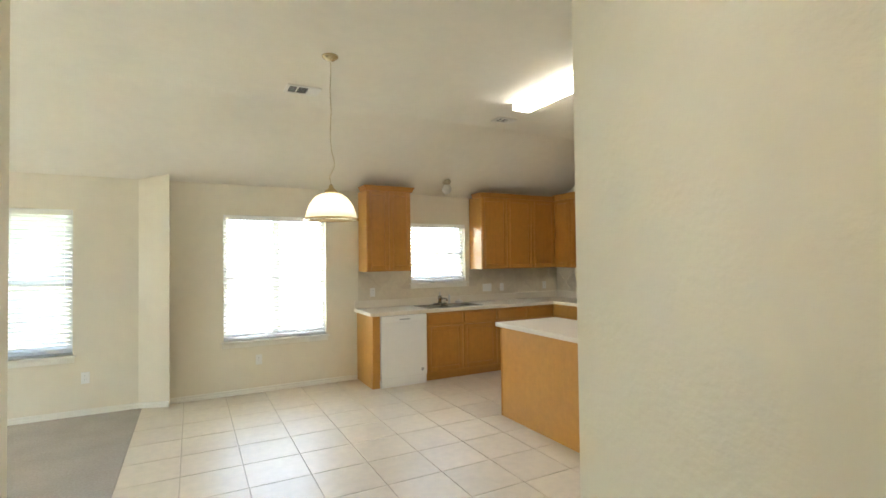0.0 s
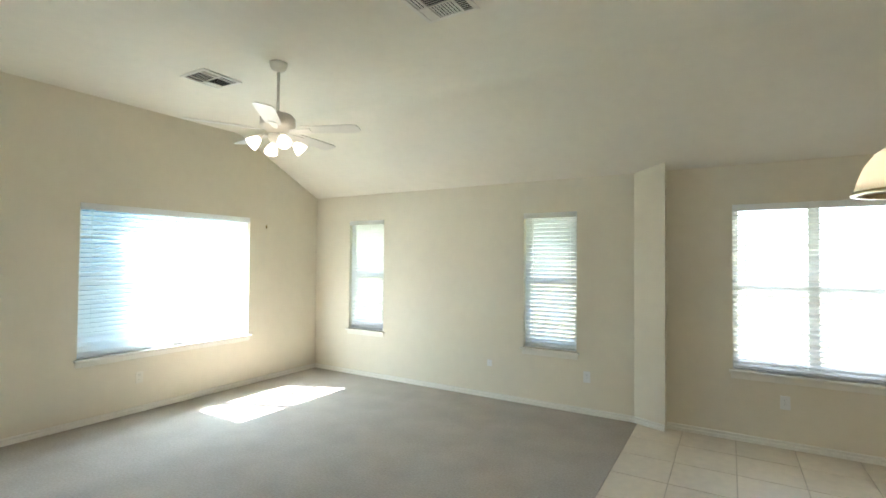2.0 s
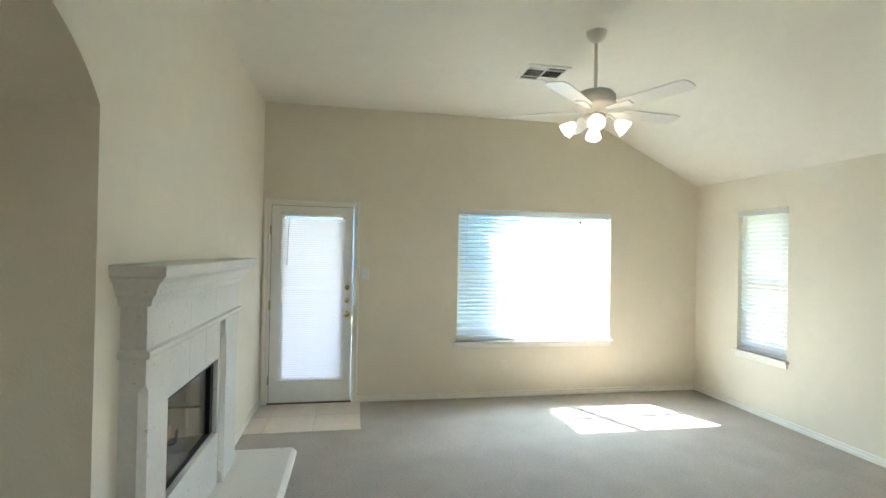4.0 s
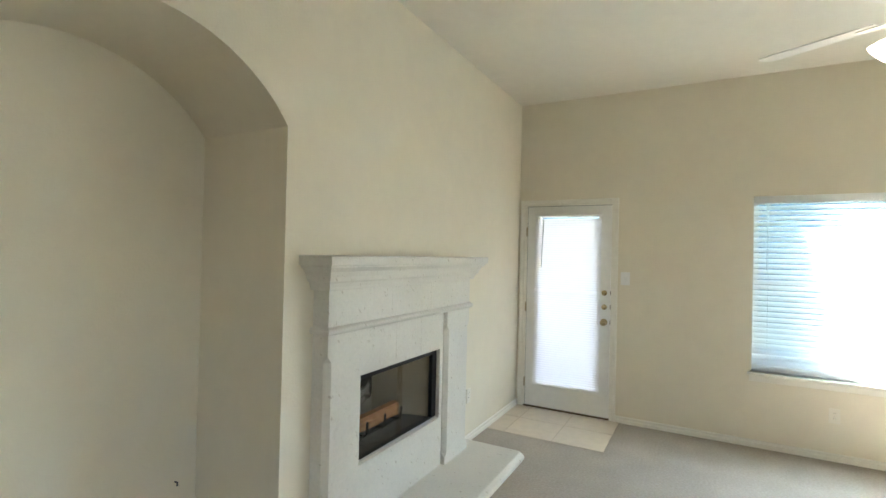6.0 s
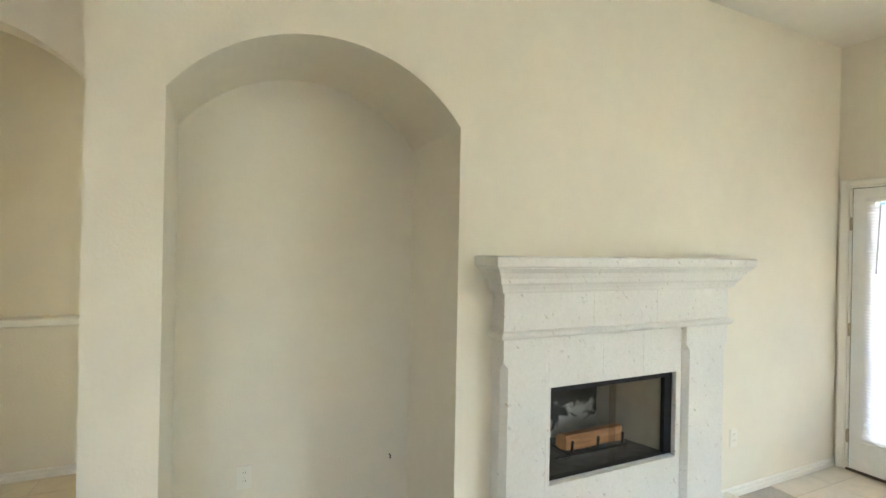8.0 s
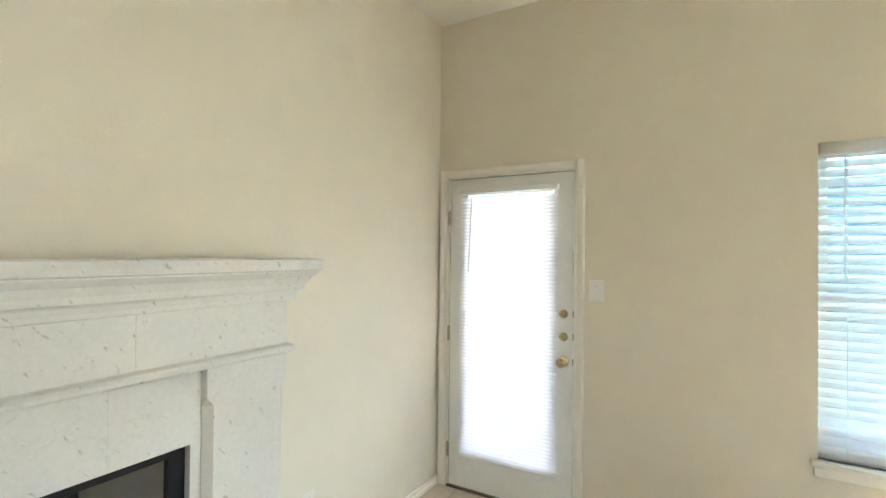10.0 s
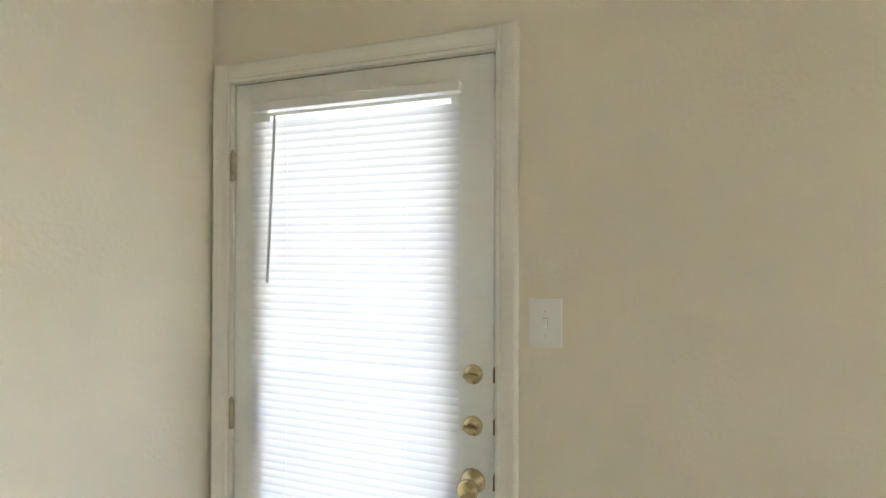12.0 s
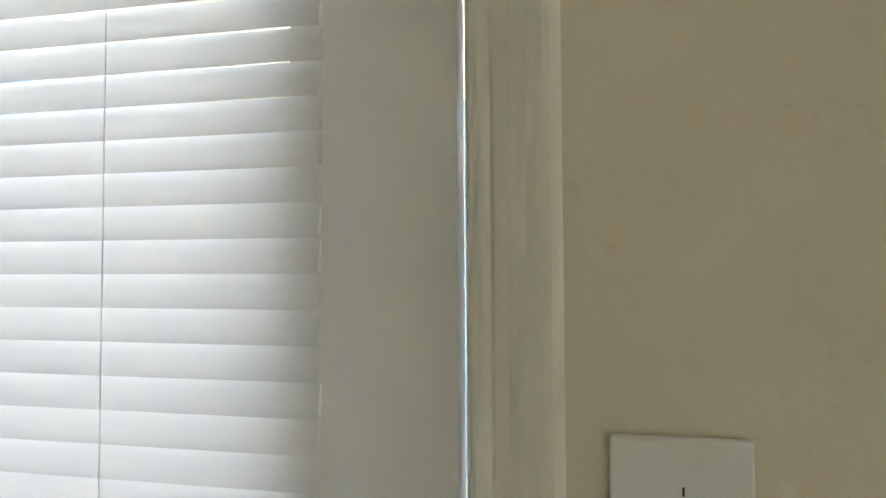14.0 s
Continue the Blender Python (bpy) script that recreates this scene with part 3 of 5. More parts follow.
def blind(key, axis, out, tilt, label, u0=None, u1=None, drop=1.0, wand=True, cord=True, turned=()):
    """A two-inch slatted blind inside a window's reveal: valance, slats, bottom rail, ladder cords, wand and pull."""
    a0, a1, z0, z1 = WIN[key]
    a0, a1 = (u0 if u0 is not None else a0 + 0.008), (u1 if u1 is not None else a1 - 0.008)
    face = WX if axis == 0 else NY
    dc = 0.040
    def bx(u0, u1, d0, d1, w0, w1, bevel=0.0, bm=None):
        f0, f1 = face + out * d0, face + out * d1
        return box(f0, f1, u0, u1, w0, w1, bevel, bm=bm) if axis == 0 else box(u0, u1, f0, f1, w0, w1, bevel, bm=bm)
    def pt(u, d, w):
        return (face + out * d, u, w) if axis == 0 else (u, face + out * d, w)
    mid = (a0 + a1) / 2
    root = thing("window_blind", pt(mid, dc, z0), label, "blind", "slatted window blinds")
    part("valance", bx(a0 - 0.006, a1 + 0.006, -0.012, 0.006, z1 - 0.062, z1 - 0.002, 0.004), M_SLAT, root)
    part("headrail", bx(a0, a1, 0.012, 0.065, z1 - 0.045, z1 - 0.004), M_SLAT, root)
    zb = z1 - (z1 - z0) * drop + 0.004
    part("bottom_rail", bx(a0, a1, dc - 0.025, dc + 0.025, zb, zb + 0.016, 0.003), M_SLAT, root)
    pitch = 0.0445
    n = round((z1 - zb - 0.087) / pitch) + 1
    pitch = (z1 - zb - 0.087) / (n - 1)
    c, s = math.cos(radians(tilt)), math.sin(radians(tilt))
    b = bmesh.new()
    prof = [(-0.0245, -0.0015), (0.0, 0.0002), (0.0245, -0.0015), (0.0245, 0.0012), (0.0, 0.0030), (-0.0245, 0.0012)]
    prof = [(d * c - w * s, d * s + w * c) for d, w in prof]
    org = Vector(root.location)
    rows = []
    for u in (a0, a1):
        rows.append([b.verts.new(Vector(pt(u, dc + d, z0 + w)) - org) for d, w in prof])
    for i in range(6):
        b.faces.new((rows[0][i], rows[0][(i + 1) % 6], rows[1][(i + 1) % 6], rows[1][i]))
    b.faces.new(rows[0]), b.faces.new(rows[1])
    me = finish(b)
    me.materials.append(M_SLAT)
    for k in range(n):
        ob = new("slat", me)
        ob.parent = root
        ob.location = (0, 0, zb - z0 + 0.035 + k * pitch)
        if k in turned:
            ob.rotation_euler = (0, radians(90 - tilt), 0)
    cord_n = 3 if a1 - a0 > 1.0 else 2
    for k in range(cord_n):
        u = a0 + 0.1 + (a1 - a0 - 0.2) * k / (cord_n - 1)
        part("ladder_cord", tube([pt(u, dc - 0.027, zb), pt(u, dc - 0.027, z1 - 0.05)], 0.0012, 5), M_SLAT, root)
    if wand:
        part("tilt_wand", tube([pt(a0 + 0.09, 0.004, z1 - 0.07), pt(a0 + 0.09, -0.004, z1 - 0.62)], 0.004, 6), M_SLAT, root)
    if cord:
        part("pull_cord", tube([pt(a1 - 0.06, 0.0, z1 - 0.07), pt(a1 - 0.06, -0.003, z1 - 0.78)], 0.0015, 5), M_SLAT, root)
        part("tassel", lathe([(0.002, 0.03), (0.006, 0.0)], pt(a1 - 0.06, -0.003, z1 - 0.81), 8), M_SLAT, root)
    return root


mb = (WIN["big"][0] + WIN["big"][1]) / 2
blind("big", 0, -1, 50, "white two-inch blind with two slats turned flat", u1=mb - 0.004, turned=(1, 3))
blind("big", 0, -1, 50, "white two-inch blind tilted towards the sun", u0=mb + 0.004)
blind("n1", 1, 1, -57, "white two-inch blind with half-open slats")
blind("n2", 1, 1, -53, "white two-inch blind with half-open slats")
blind("dining", 1, 1, 16, "white two-inch blind with half-open slats")
blind("sink", 1, 1, 16, "white two-inch blind above the kitchen sink", wand=False)

# ---- patio door ----
LY0, LY1, LZ0, LZ1 = 1.036, 1.8590, 0.018, 2.046
FX = WX - 0.004
door = thing("door_1", (WX - 0.03, 1.448, 0), "closed white patio door with full glass and mini blind", "", "", "structure")
GY0, GY1, GZ0, GZ1 = 1.168, 1.750, 0.27, 1.940
leaf = part("door_leaf", slab_with_holes(0, FX - 0.044, FX, LY0, LY1, LZ0, LZ1, [(GY0, GY1, GZ0, GZ1)]), M_DOOR, door, "cream painted steel door leaf")
fr = slab_with_holes(0, FX, FX + 0.012, GY0 - 0.020, GY1 + 0.014, GZ0 - 0.028, GZ1 + 0.028, [(GY0 + 0.004, GY1 - 0.004, GZ0 + 0.004, GZ1 - 0.004)])
part("lite_frame", fr, M_DOOR, leaf)
pane = part("pane", box(FX - 0.024, FX - 0.02, GY0, GY1, GZ0, GZ1), M_GLASS, leaf)
pane.visible_shadow = False
jb = box(WX - T, WX + 0.002, 1.0185, LY0 - 0.0045, 0, 2.0615)
box(WX - T, WX, 1.865, 1.8775, 0, 2.0615, bm=jb)
box(WX - T, WX, LY0 - 0.0045, 1.865, LZ1 + 0.004, 2.0615, bm=jb)
part("jamb", jb, M_TRIM, door)
# dark strip set into the gap to stand for its shade
gk = box(WX - 0.022, WX - 0.010, LY0 - 0.0045, LY0 - 0.0003, 0.018, LZ1)
box(WX - 0.022, WX - 0.010, LY0 - 0.0045, LY1, LZ1 + 0.0003, LZ1 + 0.0039, bm=gk)
part("gasket", gk, M_DARKP, door, "dark strip added in the gap as its shade")
st = box(WX - 0.062, WX - 0.05, LY0 - 0.002, LY0 + 0.012, 0, LZ1)
box(WX - 0.062, WX - 0.05, LY1 - 0.014, LY1 - 0.005, 0, LZ1, bm=st)
part("weather_strip", st, M_STEEL, door)


def casing_profile(w):
    """A moulded casing: round inner bead, hollow, and a rounded outer back."""
    pts = [(0, 0), (0, 0.006)]
    pts += [(0.007 - 0.007 * math.cos(radians(a)), 0.006 + 0.006 * math.sin(radians(a))) for a in range(20, 161, 20)]
    pts += [(0.016, 0.009), (w * 0.42, 0.0095), (w * 0.52, 0.0115), (w * 0.62, 0.015)]
    pts += [(w - 0.010 + 0.010 * math.sin(radians(a)), 0.008 + 0.011 * math.cos(radians(a))) for a in range(-40, 91, 26)]
    return pts + [(w, 0)]


CW = 0.058
c0, c1, ct = 1.017, 1.868, 2.053
part("casing", prism([(WX + d, c1 + w) for w, d in casing_profile(CW)], 2, 0, ct + CW), M_TRIM, door)
part("casing", prism([(WX + d, c0 - w) for w, d in casing_profile(CW)], 2, 0, ct + CW), M_TRIM, door)
part("casing", prism([(WX + d, ct + w) for w, d in casing_profile(CW)], 1, c0, c1), M_TRIM, door)
part("threshold", box(WX - T, WX + 0.01, 1.02, 1.876, 0.001, 0.016, 0.003), M_THRESH, door, "dark bronze threshold")
for z in (1.79, 1.02, 0.25):
    h = tube([(WX + 0.008, LY0 - 0.003, z - 0.045), (WX + 0.008, LY0 - 0.003, z + 0.045)], 0.0072, 10)
    for q in (-0.03, 0.0, 0.03):
        tube([(WX + 0.008, LY0 - 0.003, z + q - 0.0135), (WX + 0.008, LY0 - 0.003, z + q + 0.0135)], 0.0082, 10, bm=h)
    tube([(WX + 0.008, LY0 - 0.003, z + 0.045), (WX + 0.008, LY0 - 0.003, z + 0.053)], 0.004, 8, bm=h)
    box(WX + 0.0005, WX + 0.0035, LY0 - 0.017, LY0 - 0.006, z - 0.045, z + 0.045, bm=h)
    part("hinge", h, M_HINGE, door, "dull brass butt hinge")
TOX = Matrix.Rotation(radians(90), 4, 'Y')
KY = 1.806
for z in (1.205, 1.07):
    k = lathe([(0.026, 0.0), (0.026, 0.005), (0.024, 0.010), (0.020, 0.011), (0.017, 0.016), (0.010, 0.017)], (FX, KY, z), 24, m=TOX)
    d = part("deadbolt", k, M_BRASS, door, "brass deadbolt rose", smooth=True)
    part("thumb_turn", box(FX + 0.015, FX + 0.036, KY - 0.021, KY + 0.019, z - 0.005, z + 0.005, 0.004, 2), M_BRASS, d)
k = lathe([(0.033, 0.0), (0.033, 0.005), (0.028, 0.010), (0.013, 0.014), (0.011, 0.032), (0.018, 0.040), (0.027, 0.050), (0.028, 0.060), (0.022, 0.068), (0.0, 0.070)], (FX, KY, 0.925), 28, m=TOX)
part("door_knob", k, M_BRASS, door, "round polished brass knob", smooth=True)
for z in (1.205, 1.07, 0.925):
    part("latch_plate", box(FX - 0.03, FX + 0.0015, LY1 + 0.0003, LY1 + 0.004, z - 0.019, z + 0.019), M_THRESH, door, "dark brass latch plate")

# mini blind on the door
MY0, MY1, MZ0, MZ1 = 1.122, 1.778, 0.235, 1.972
mini = thing("door_blind", (FX + 0.03, (MY0 + MY1) / 2, MZ0), "closed white one-inch mini blind on the door", "blind")
part("headrail", box(FX + 0.014, FX + 0.042, MY0, MY1, MZ1 - 0.028, MZ1, 0.002), M_WHITE, mini)
part("bottom_rail", box(FX + 0.022, FX + 0.034, MY0, MY1, MZ0, MZ0 + 0.018, 0.004), M_WHITE, mini)
org = Vector(mini.location)
b = bmesh.new()
rows = []
ang = radians(77)
for y in (MY0 + 0.002, MY1 - 0.002):
    rows.append([b.verts.new(Vector((0.0125 * t * math.cos(ang) + 0.0022 * (1 - t * t) * math.sin(ang), y - org.y, -0.0125 * t * math.sin(ang) + 0.0022 * (1 - t * t) * math.cos(ang)))) for t in (-1, -0.5, 0, 0.5, 1)])
for i in range(4):
    b.faces.new((rows[0][i], rows[0][i + 1], rows[1][i + 1], rows[1][i]))
me = finish(b, True)
me.materials.append(M_MINI)
PITCH = 0.0225
for k in range(int((MZ1 - 0.04 - MZ0 - 0.02) / PITCH)):
    ob = new("slat", me)
    ob.parent = mini
    ob.location = (0, 0, 0.026 + k * PITCH)
    if k == 42:
        ob.rotation_euler = (0, radians(-16), 0)
for y in (1.255, 1.631):
    part("ladder_cord", tube([(FX + 0.041, y, MZ0), (FX + 0.041, y, MZ1 - 0.02)], 0.00035, 5), M_MINI, mini)
part("tilt_wand", tube([(FX + 0.046, 1.214, 1.925), (FX + 0.058, 1.200, 1.435)], 0.0046, 6), M_GREYP, mini, "clear grey plastic wand")


# ---- wall plates ----
def plate(at, normal, label, kind="outlet", w=0.072, h=0.116):
    """A switch or outlet plate on a wall, its face towards normal (an angle about z; 0 faces +y)."""
    m = Matrix.Translation(at) @ Matrix.Rotation(radians(normal), 4, 'Z')
    root = thing("light_switch" if kind == "switch" else "wall_outlet", (0, 0, 0), label, "switch" if kind == "switch" else "outlet", "wall plates")
    ORG[root] = Vector()
    ivory = kind != "switch" and normal != 180
    part("plate", box(-w / 2, w / 2, 0.0, 0.006, -h / 2, h / 2, 0.0025, 2), M_IVORY if ivory else M_WHITE, root)
    if kind == "switch":
        part("toggle_well", box(-0.0058, 0.0058, 0.0055, 0.0065, -0.0125, 0.0125), M_GREYP, root)
        b = box(-0.0048, 0.0048, 0.006, 0.017, -0.0115, 0.0115, 0.002)
        part("toggle", b, M_WHITE, root)
    elif kind == "outlet":
        for z in (-0.02, 0.02):
            f = part("receptacle", lathe([(0.0165, 0.0), (0.0165, 0.0022), (0.0, 0.0022)], (0, 0.0055, z), 20, m=Matrix.Rotation(radians(-90), 4, 'X')), M_IVORY if ivory else M_WHITE, root)
            for x in (-0.006, 0.006):
                part("slot", box(x - 0.001, x + 0.001, 0.0072, 0.0082, z, z + 0.008), M_DARKP, f)
    for z in ((-0.03, 0.03) if kind == "switch" else (0.0,)):
        screw = part("screw", lathe([(0.003, 0.0), (0.003, 0.0014), (0.0, 0.0018)], (0, 0.0055, z), 10, m=Matrix.Rotation(radians(-90), 4, 'X')), M_WHITE, root)
        part("slot", box(-0.0006, 0.0006, 0.0070, 0.0076, z - 0.0026, z + 0.0026), M_DARKP, screw)
    root.matrix_world = m
    return root


plate((WX, 1.993, 1.350), -90, "white toggle light switch beside the patio door", "switch", 0.081, 0.121)
plate((WX, 3.545, 0.35), -90, "white wall outlet below the wide window")
plate((-1.148, NY, 0.38), 180, "white wall outlet between window and pier")
plate((-2.254, NY, 0.395), 180, "small white cable plate low on the wall", "cable", 0.06, 0.075)
plate((0.518, NY, 0.385), 180, "white wall outlet below the dining window")
plate((-1.01, NBACK, 0.395), 0, "white wall outlet inside the arched niche")
plate((-3.88, SY, 0.38), 0, "white wall outlet beside the fireplace")

solo("cable_stub", tube([(-1.77, NBACK + 0.0005, 0.385), (-1.77, NBACK + 0.02, 0.383), (-1.766, NBACK + 0.025, 0.37)], 0.0042, 8), M_DARKP, "short black cable end on the niche wall", "cable")

# ---- fireplace ----
FC, PY, FY = -2.855, 1.045, 1.012
fire = thing("fireplace", (FC, SY, 0), "white cast-stone fireplace surround with veined mantel", "fireplace")
OX0, OX1, OZ0, OZ1 = -3.262, -2.372, 0.39, 0.876
part("surround_panel", slab_with_holes(1, SY, FY, -3.30, -2.345, 0.045, 1.135, [(OX0, OX1, OZ0, OZ1)]), M_CAST, fire)
for x0, x1, inner in ((-3.655, -3.30, 1), (-2.345, -2.072, -1)):
    b = bmesh.new()
    ch = 0.028
    zt, zb2 = 1.03, 0.10
    def ring(c, z):
        return [b.verts.new(v) for v in ((x0, SY, z), (x0, PY - c, z), (x0 + c, PY, z), (x1 - c, PY, z), (x1, PY - c, z), (x1, SY, z))]
    rings = [ring(0.002, 0.045), ring(0.002, zb2), ring(ch, zb2 + 0.03), ring(ch, zt - 0.03), ring(0.002, zt), ring(0.002, 1.135)]
    for p, q in zip(rings, rings[1:]):
        for k in range(6):
            b.faces.new((p[k], p[(k + 1) % 6], q[(k + 1) % 6], q[k]))
    b.faces.new(rings[0]), b.faces.new(rings[-1])
    part("pilaster", b, M_CAST, fire)


def course(name, prof, inset):
    """A moulded course that returns to the wall at both ends: pairs of outward reach and height."""
    b = bmesh.new()
    x0, x1 = -3.655, -2.072
    rings = []
    for s, z in prof:
        rings.append([b.verts.new(v) for v in ((x0 - s + inset, SY, z), (x0 - s + inset, PY + s, z), (x1 + s - inset, PY + s, z), (x1 + s - inset, SY, z))])
    for p, q in zip(rings, rings[1:]):
        for k in range(4):
            b.faces.new((p[k], p[(k + 1) % 4], q[(k + 1) % 4], q[k]))
    b.faces.new(rings[0]), b.faces.new(rings[-1])
    part(name, b, M_CAST, fire)


course("astragal", [(0.0, 1.1351), (0.012, 1.137), (0.022, 1.145), (0.024, 1.158), (0.018, 1.168), (0.006, 1.172), (0.0, 1.176)], 0.0)
course("frieze", [(0.0, 1.1761), (0.0, 1.352)], 0.0)
course("mantel_shelf", [(0.002, 1.3521), (0.022, 1.356), (0.026, 1.372), (0.034, 1.390), (0.040, 1.398), (0.048, 1.400), (0.054, 1.422), (0.068, 1.448), (0.086, 1.464), (0.092, 1.470), (0.092, 1.476), (0.104, 1.480), (0.106, 1.520), (0.100, 1.525)], 0.0)
hearth = bmesh.new()
hx0, hx1, hy1, hc = -3.85, -1.93, 1.462, 0.045
rings = []
for s, z in ((0.0, 0.001), (0.0, 0.022), (0.006, 0.032), (0.032, 0.049), (0.038, 0.050)):
    rings.append([hearth.verts.new((x, y, z)) for x, y in ((hx0 + s, SY), (hx0 + s, hy1 - hc), (hx0 + hc, hy1 - s), (hx1 - hc, hy1 - s), (hx1 - s, hy1 - hc), (hx1 - s, SY))])
for p, q in zip(rings, rings[1:]):
    for k in range(6):
        hearth.faces.new((p[k], p[(k + 1) % 6], q[(k + 1) % 6], q[k]))
hearth.faces.new(rings[0]), hearth.faces.new(rings[-1])
part("hearth", hearth, M_CAST, fire, "cast-stone hearth slab")
for x in (-2.71, -3.00):
    part("joint", box(x - 0.001, x + 0.001, FY, FY + 0.0006, OZ1 + 0.03, 1.134), M_CASTJ, fire)
for x in (-2.61, -3.06):
    part("joint", box(x - 0.001, x + 0.001, PY, PY + 0.0006, 1.178, 1.350), M_CASTJ, fire)

insert = thing("firebox", (FC, 0.8, OZ0), "black metal firebox with glass doors and sooty lining", "firebox")
BY, IN = 0.52, 0.13
def lining(name, mtl, label, *ps):
    b = bmesh.new()
    quad(b, *ps)
    part(name, b, mtl, insert, label)


lining("firebox_floor", M_ASH, "dark ash-covered floor", (OX0, 0.96, OZ0), (OX1, 0.96, OZ0), (OX1 - IN, BY, OZ0), (OX0 + IN, BY, OZ0))
lining("firebox_top", M_BLACK, "sooty metal top", (OX0, 0.96, OZ1), (OX1, 0.96, OZ1), (OX1 - IN, BY, OZ1), (OX0 + IN, BY, OZ1))
lining("side_panel", M_SIDEB, "tan refractory side panel", (OX0, 0.96, OZ0), (OX0 + IN, BY, OZ0), (OX0 + IN, BY, OZ1), (OX0, 0.96, OZ1))
lining("side_panel", M_SIDEB, "tan refractory side panel", (OX1, 0.96, OZ0), (OX1 - IN, BY, OZ0), (OX1 - IN, BY, OZ1), (OX1, 0.96, OZ1))
lining("back_panel", M_SOOT, "grey fireback with black smoke stains", (OX0 + IN, BY, OZ0), (OX1 - IN, BY, OZ0), (OX1 - IN, BY, OZ1), (OX0 + IN, BY, OZ1))
part("door_frame", slab_with_holes(1, 0.958, 0.985, OX0 + 0.002, OX1 - 0.002, OZ0 + 0.001, OZ1 - 0.001, [(OX0 + 0.06, OX1 - 0.02, OZ0 + 0.018, OZ1 - 0.035)]), M_BLACK, insert)
part("lower_track", box(OX0 + 0.01, OX1 - 0.01, 0.9855, 0.993, OZ0 + 0.002, OZ0 + 0.012, 0.002), M_STEEL, insert, "thin bright metal track")
for x0, x1, y in ((OX0 + 0.06, -2.80, 0.964), (-2.84, OX1 - 0.02, 0.972)):
    g = part("glass_door", box(x0, x1, y, y + 0.004, OZ0 + 0.018, OZ1 - 0.035), M_FGLASS, insert, "smoked glass door")
    g.visible_shadow = False
grate = thing("fire_grate", (FC, 0.72, OZ0), "black iron grate on the firebox floor", "grate")
for x in (-3.02, -2.835, -2.65):
    part("bar", tube([(x, 0.60, OZ0 + 0.033), (x, 0.835, OZ0 + 0.033), (x, 0.85, OZ0 + 0.045), (x, 0.855, OZ0 + 0.12)], 0.008, 6), M_BLACK, grate)
for y in (0.64, 0.81):
    part("cross_bar", tube([(-3.10, y, OZ0 + 0.022), (-2.58, y, OZ0 + 0.022)], 0.008, 6), M_BLACK, grate)
    for x in (-3.08, -2.64):
        part("leg", tube([(x, y, OZ0 + 0.001), (x, y, OZ0 + 0.022)], 0.007, 6), M_BLACK, grate)


def split_log(x0, x1, y, z, r, label, mtl):
    """A split log: flat sawn faces, a rounded bark side and rough ends."""
    rnd = random.Random(7)
    prof = [(-1.0, -0.75), (-0.2, -0.95), (0.75, -0.9), (0.95, 0.1), (0.85, 0.95), (-0.1, 0.9), (-0.9, 0.5)]
    b = bmesh.new()
    rings = []
    for k in range(11):
        x = x0 + (x1 - x0) * k / 10
        rings.append([b.verts.new((x + rnd.uniform(-0.006, 0.006), y + r * (p + rnd.uniform(-0.06, 0.06)), z + r * (q + rnd.uniform(-0.06, 0.06)))) for p, q in prof])
    n = len(prof)
    for p, q in zip(rings, rings[1:]):
        for t in range(n):
            b.faces.new((p[t], p[(t + 1) % n], q[(t + 1) % n], q[t]))
    b.faces.new(rings[0]), b.faces.new(rings[-1])
    solo("fire_log", b, mtl, label, "log")


split_log(-3.06, -2.65, 0.765, OZ0 + 0.088, 0.048, "split orange-brown fire log on the grate", M_LOG)
# heap of ash and charred scraps under the grate
rnd = random.Random(3)
b = bmesh.new()
grid = [[b.verts.new((-3.14 + 0.6 * i / 16, 0.56 + 0.3 * j / 8, OZ0 + 0.0015 + 0.028 * math.sin(math.pi * i / 16) * math.sin(math.pi * j / 8) * (0.5 + rnd.random()))) for j in range(9)] for i in range(17)]
for i in range(16):
    for j in range(8):
        b.faces.new((grid[i][j], grid[i + 1][j], grid[i + 1][j + 1], grid[i][j + 1]))
solo("ash_heap", b, M_ASH, "low heap of dark ash under the grate", "ash")


# ---- lamps and vents overhead ----
FANX, FANY = -2.905, 3.452
fan = thing("ceiling_fan", (FANX, FANY, CZ), "white five-blade ceiling fan with four lit globes", "ceiling fan")
part("canopy", lathe([(0.068, 0.0), (0.066, -0.02), (0.052, -0.05), (0.03, -0.068), (0.016, -0.075)], (FANX, FANY, CZ), 28), M_FAN, fan, smooth=True)
part("downrod", tube([(FANX, FANY, CZ - 0.07), (FANX, FANY, 2.70)], 0.012, 12), M_FAN, fan)
part("motor_housing", lathe([(0.02, 2.715), (0.05, 2.708), (0.11, 2.695), (0.132, 2.67), (0.135, 2.615), (0.122, 2.59), (0.09, 2.58), (0.075, 2.555), (0.07, 2.545)], (FANX, FANY, 0), 36), M_FAN, fan, smooth=True)
part("switch_housing", lathe([(0.07, 2.544), (0.072, 2.51), (0.05, 2.485), (0.02, 2.475)], (FANX, FANY, 0), 28), M_FAN, fan, smooth=True)
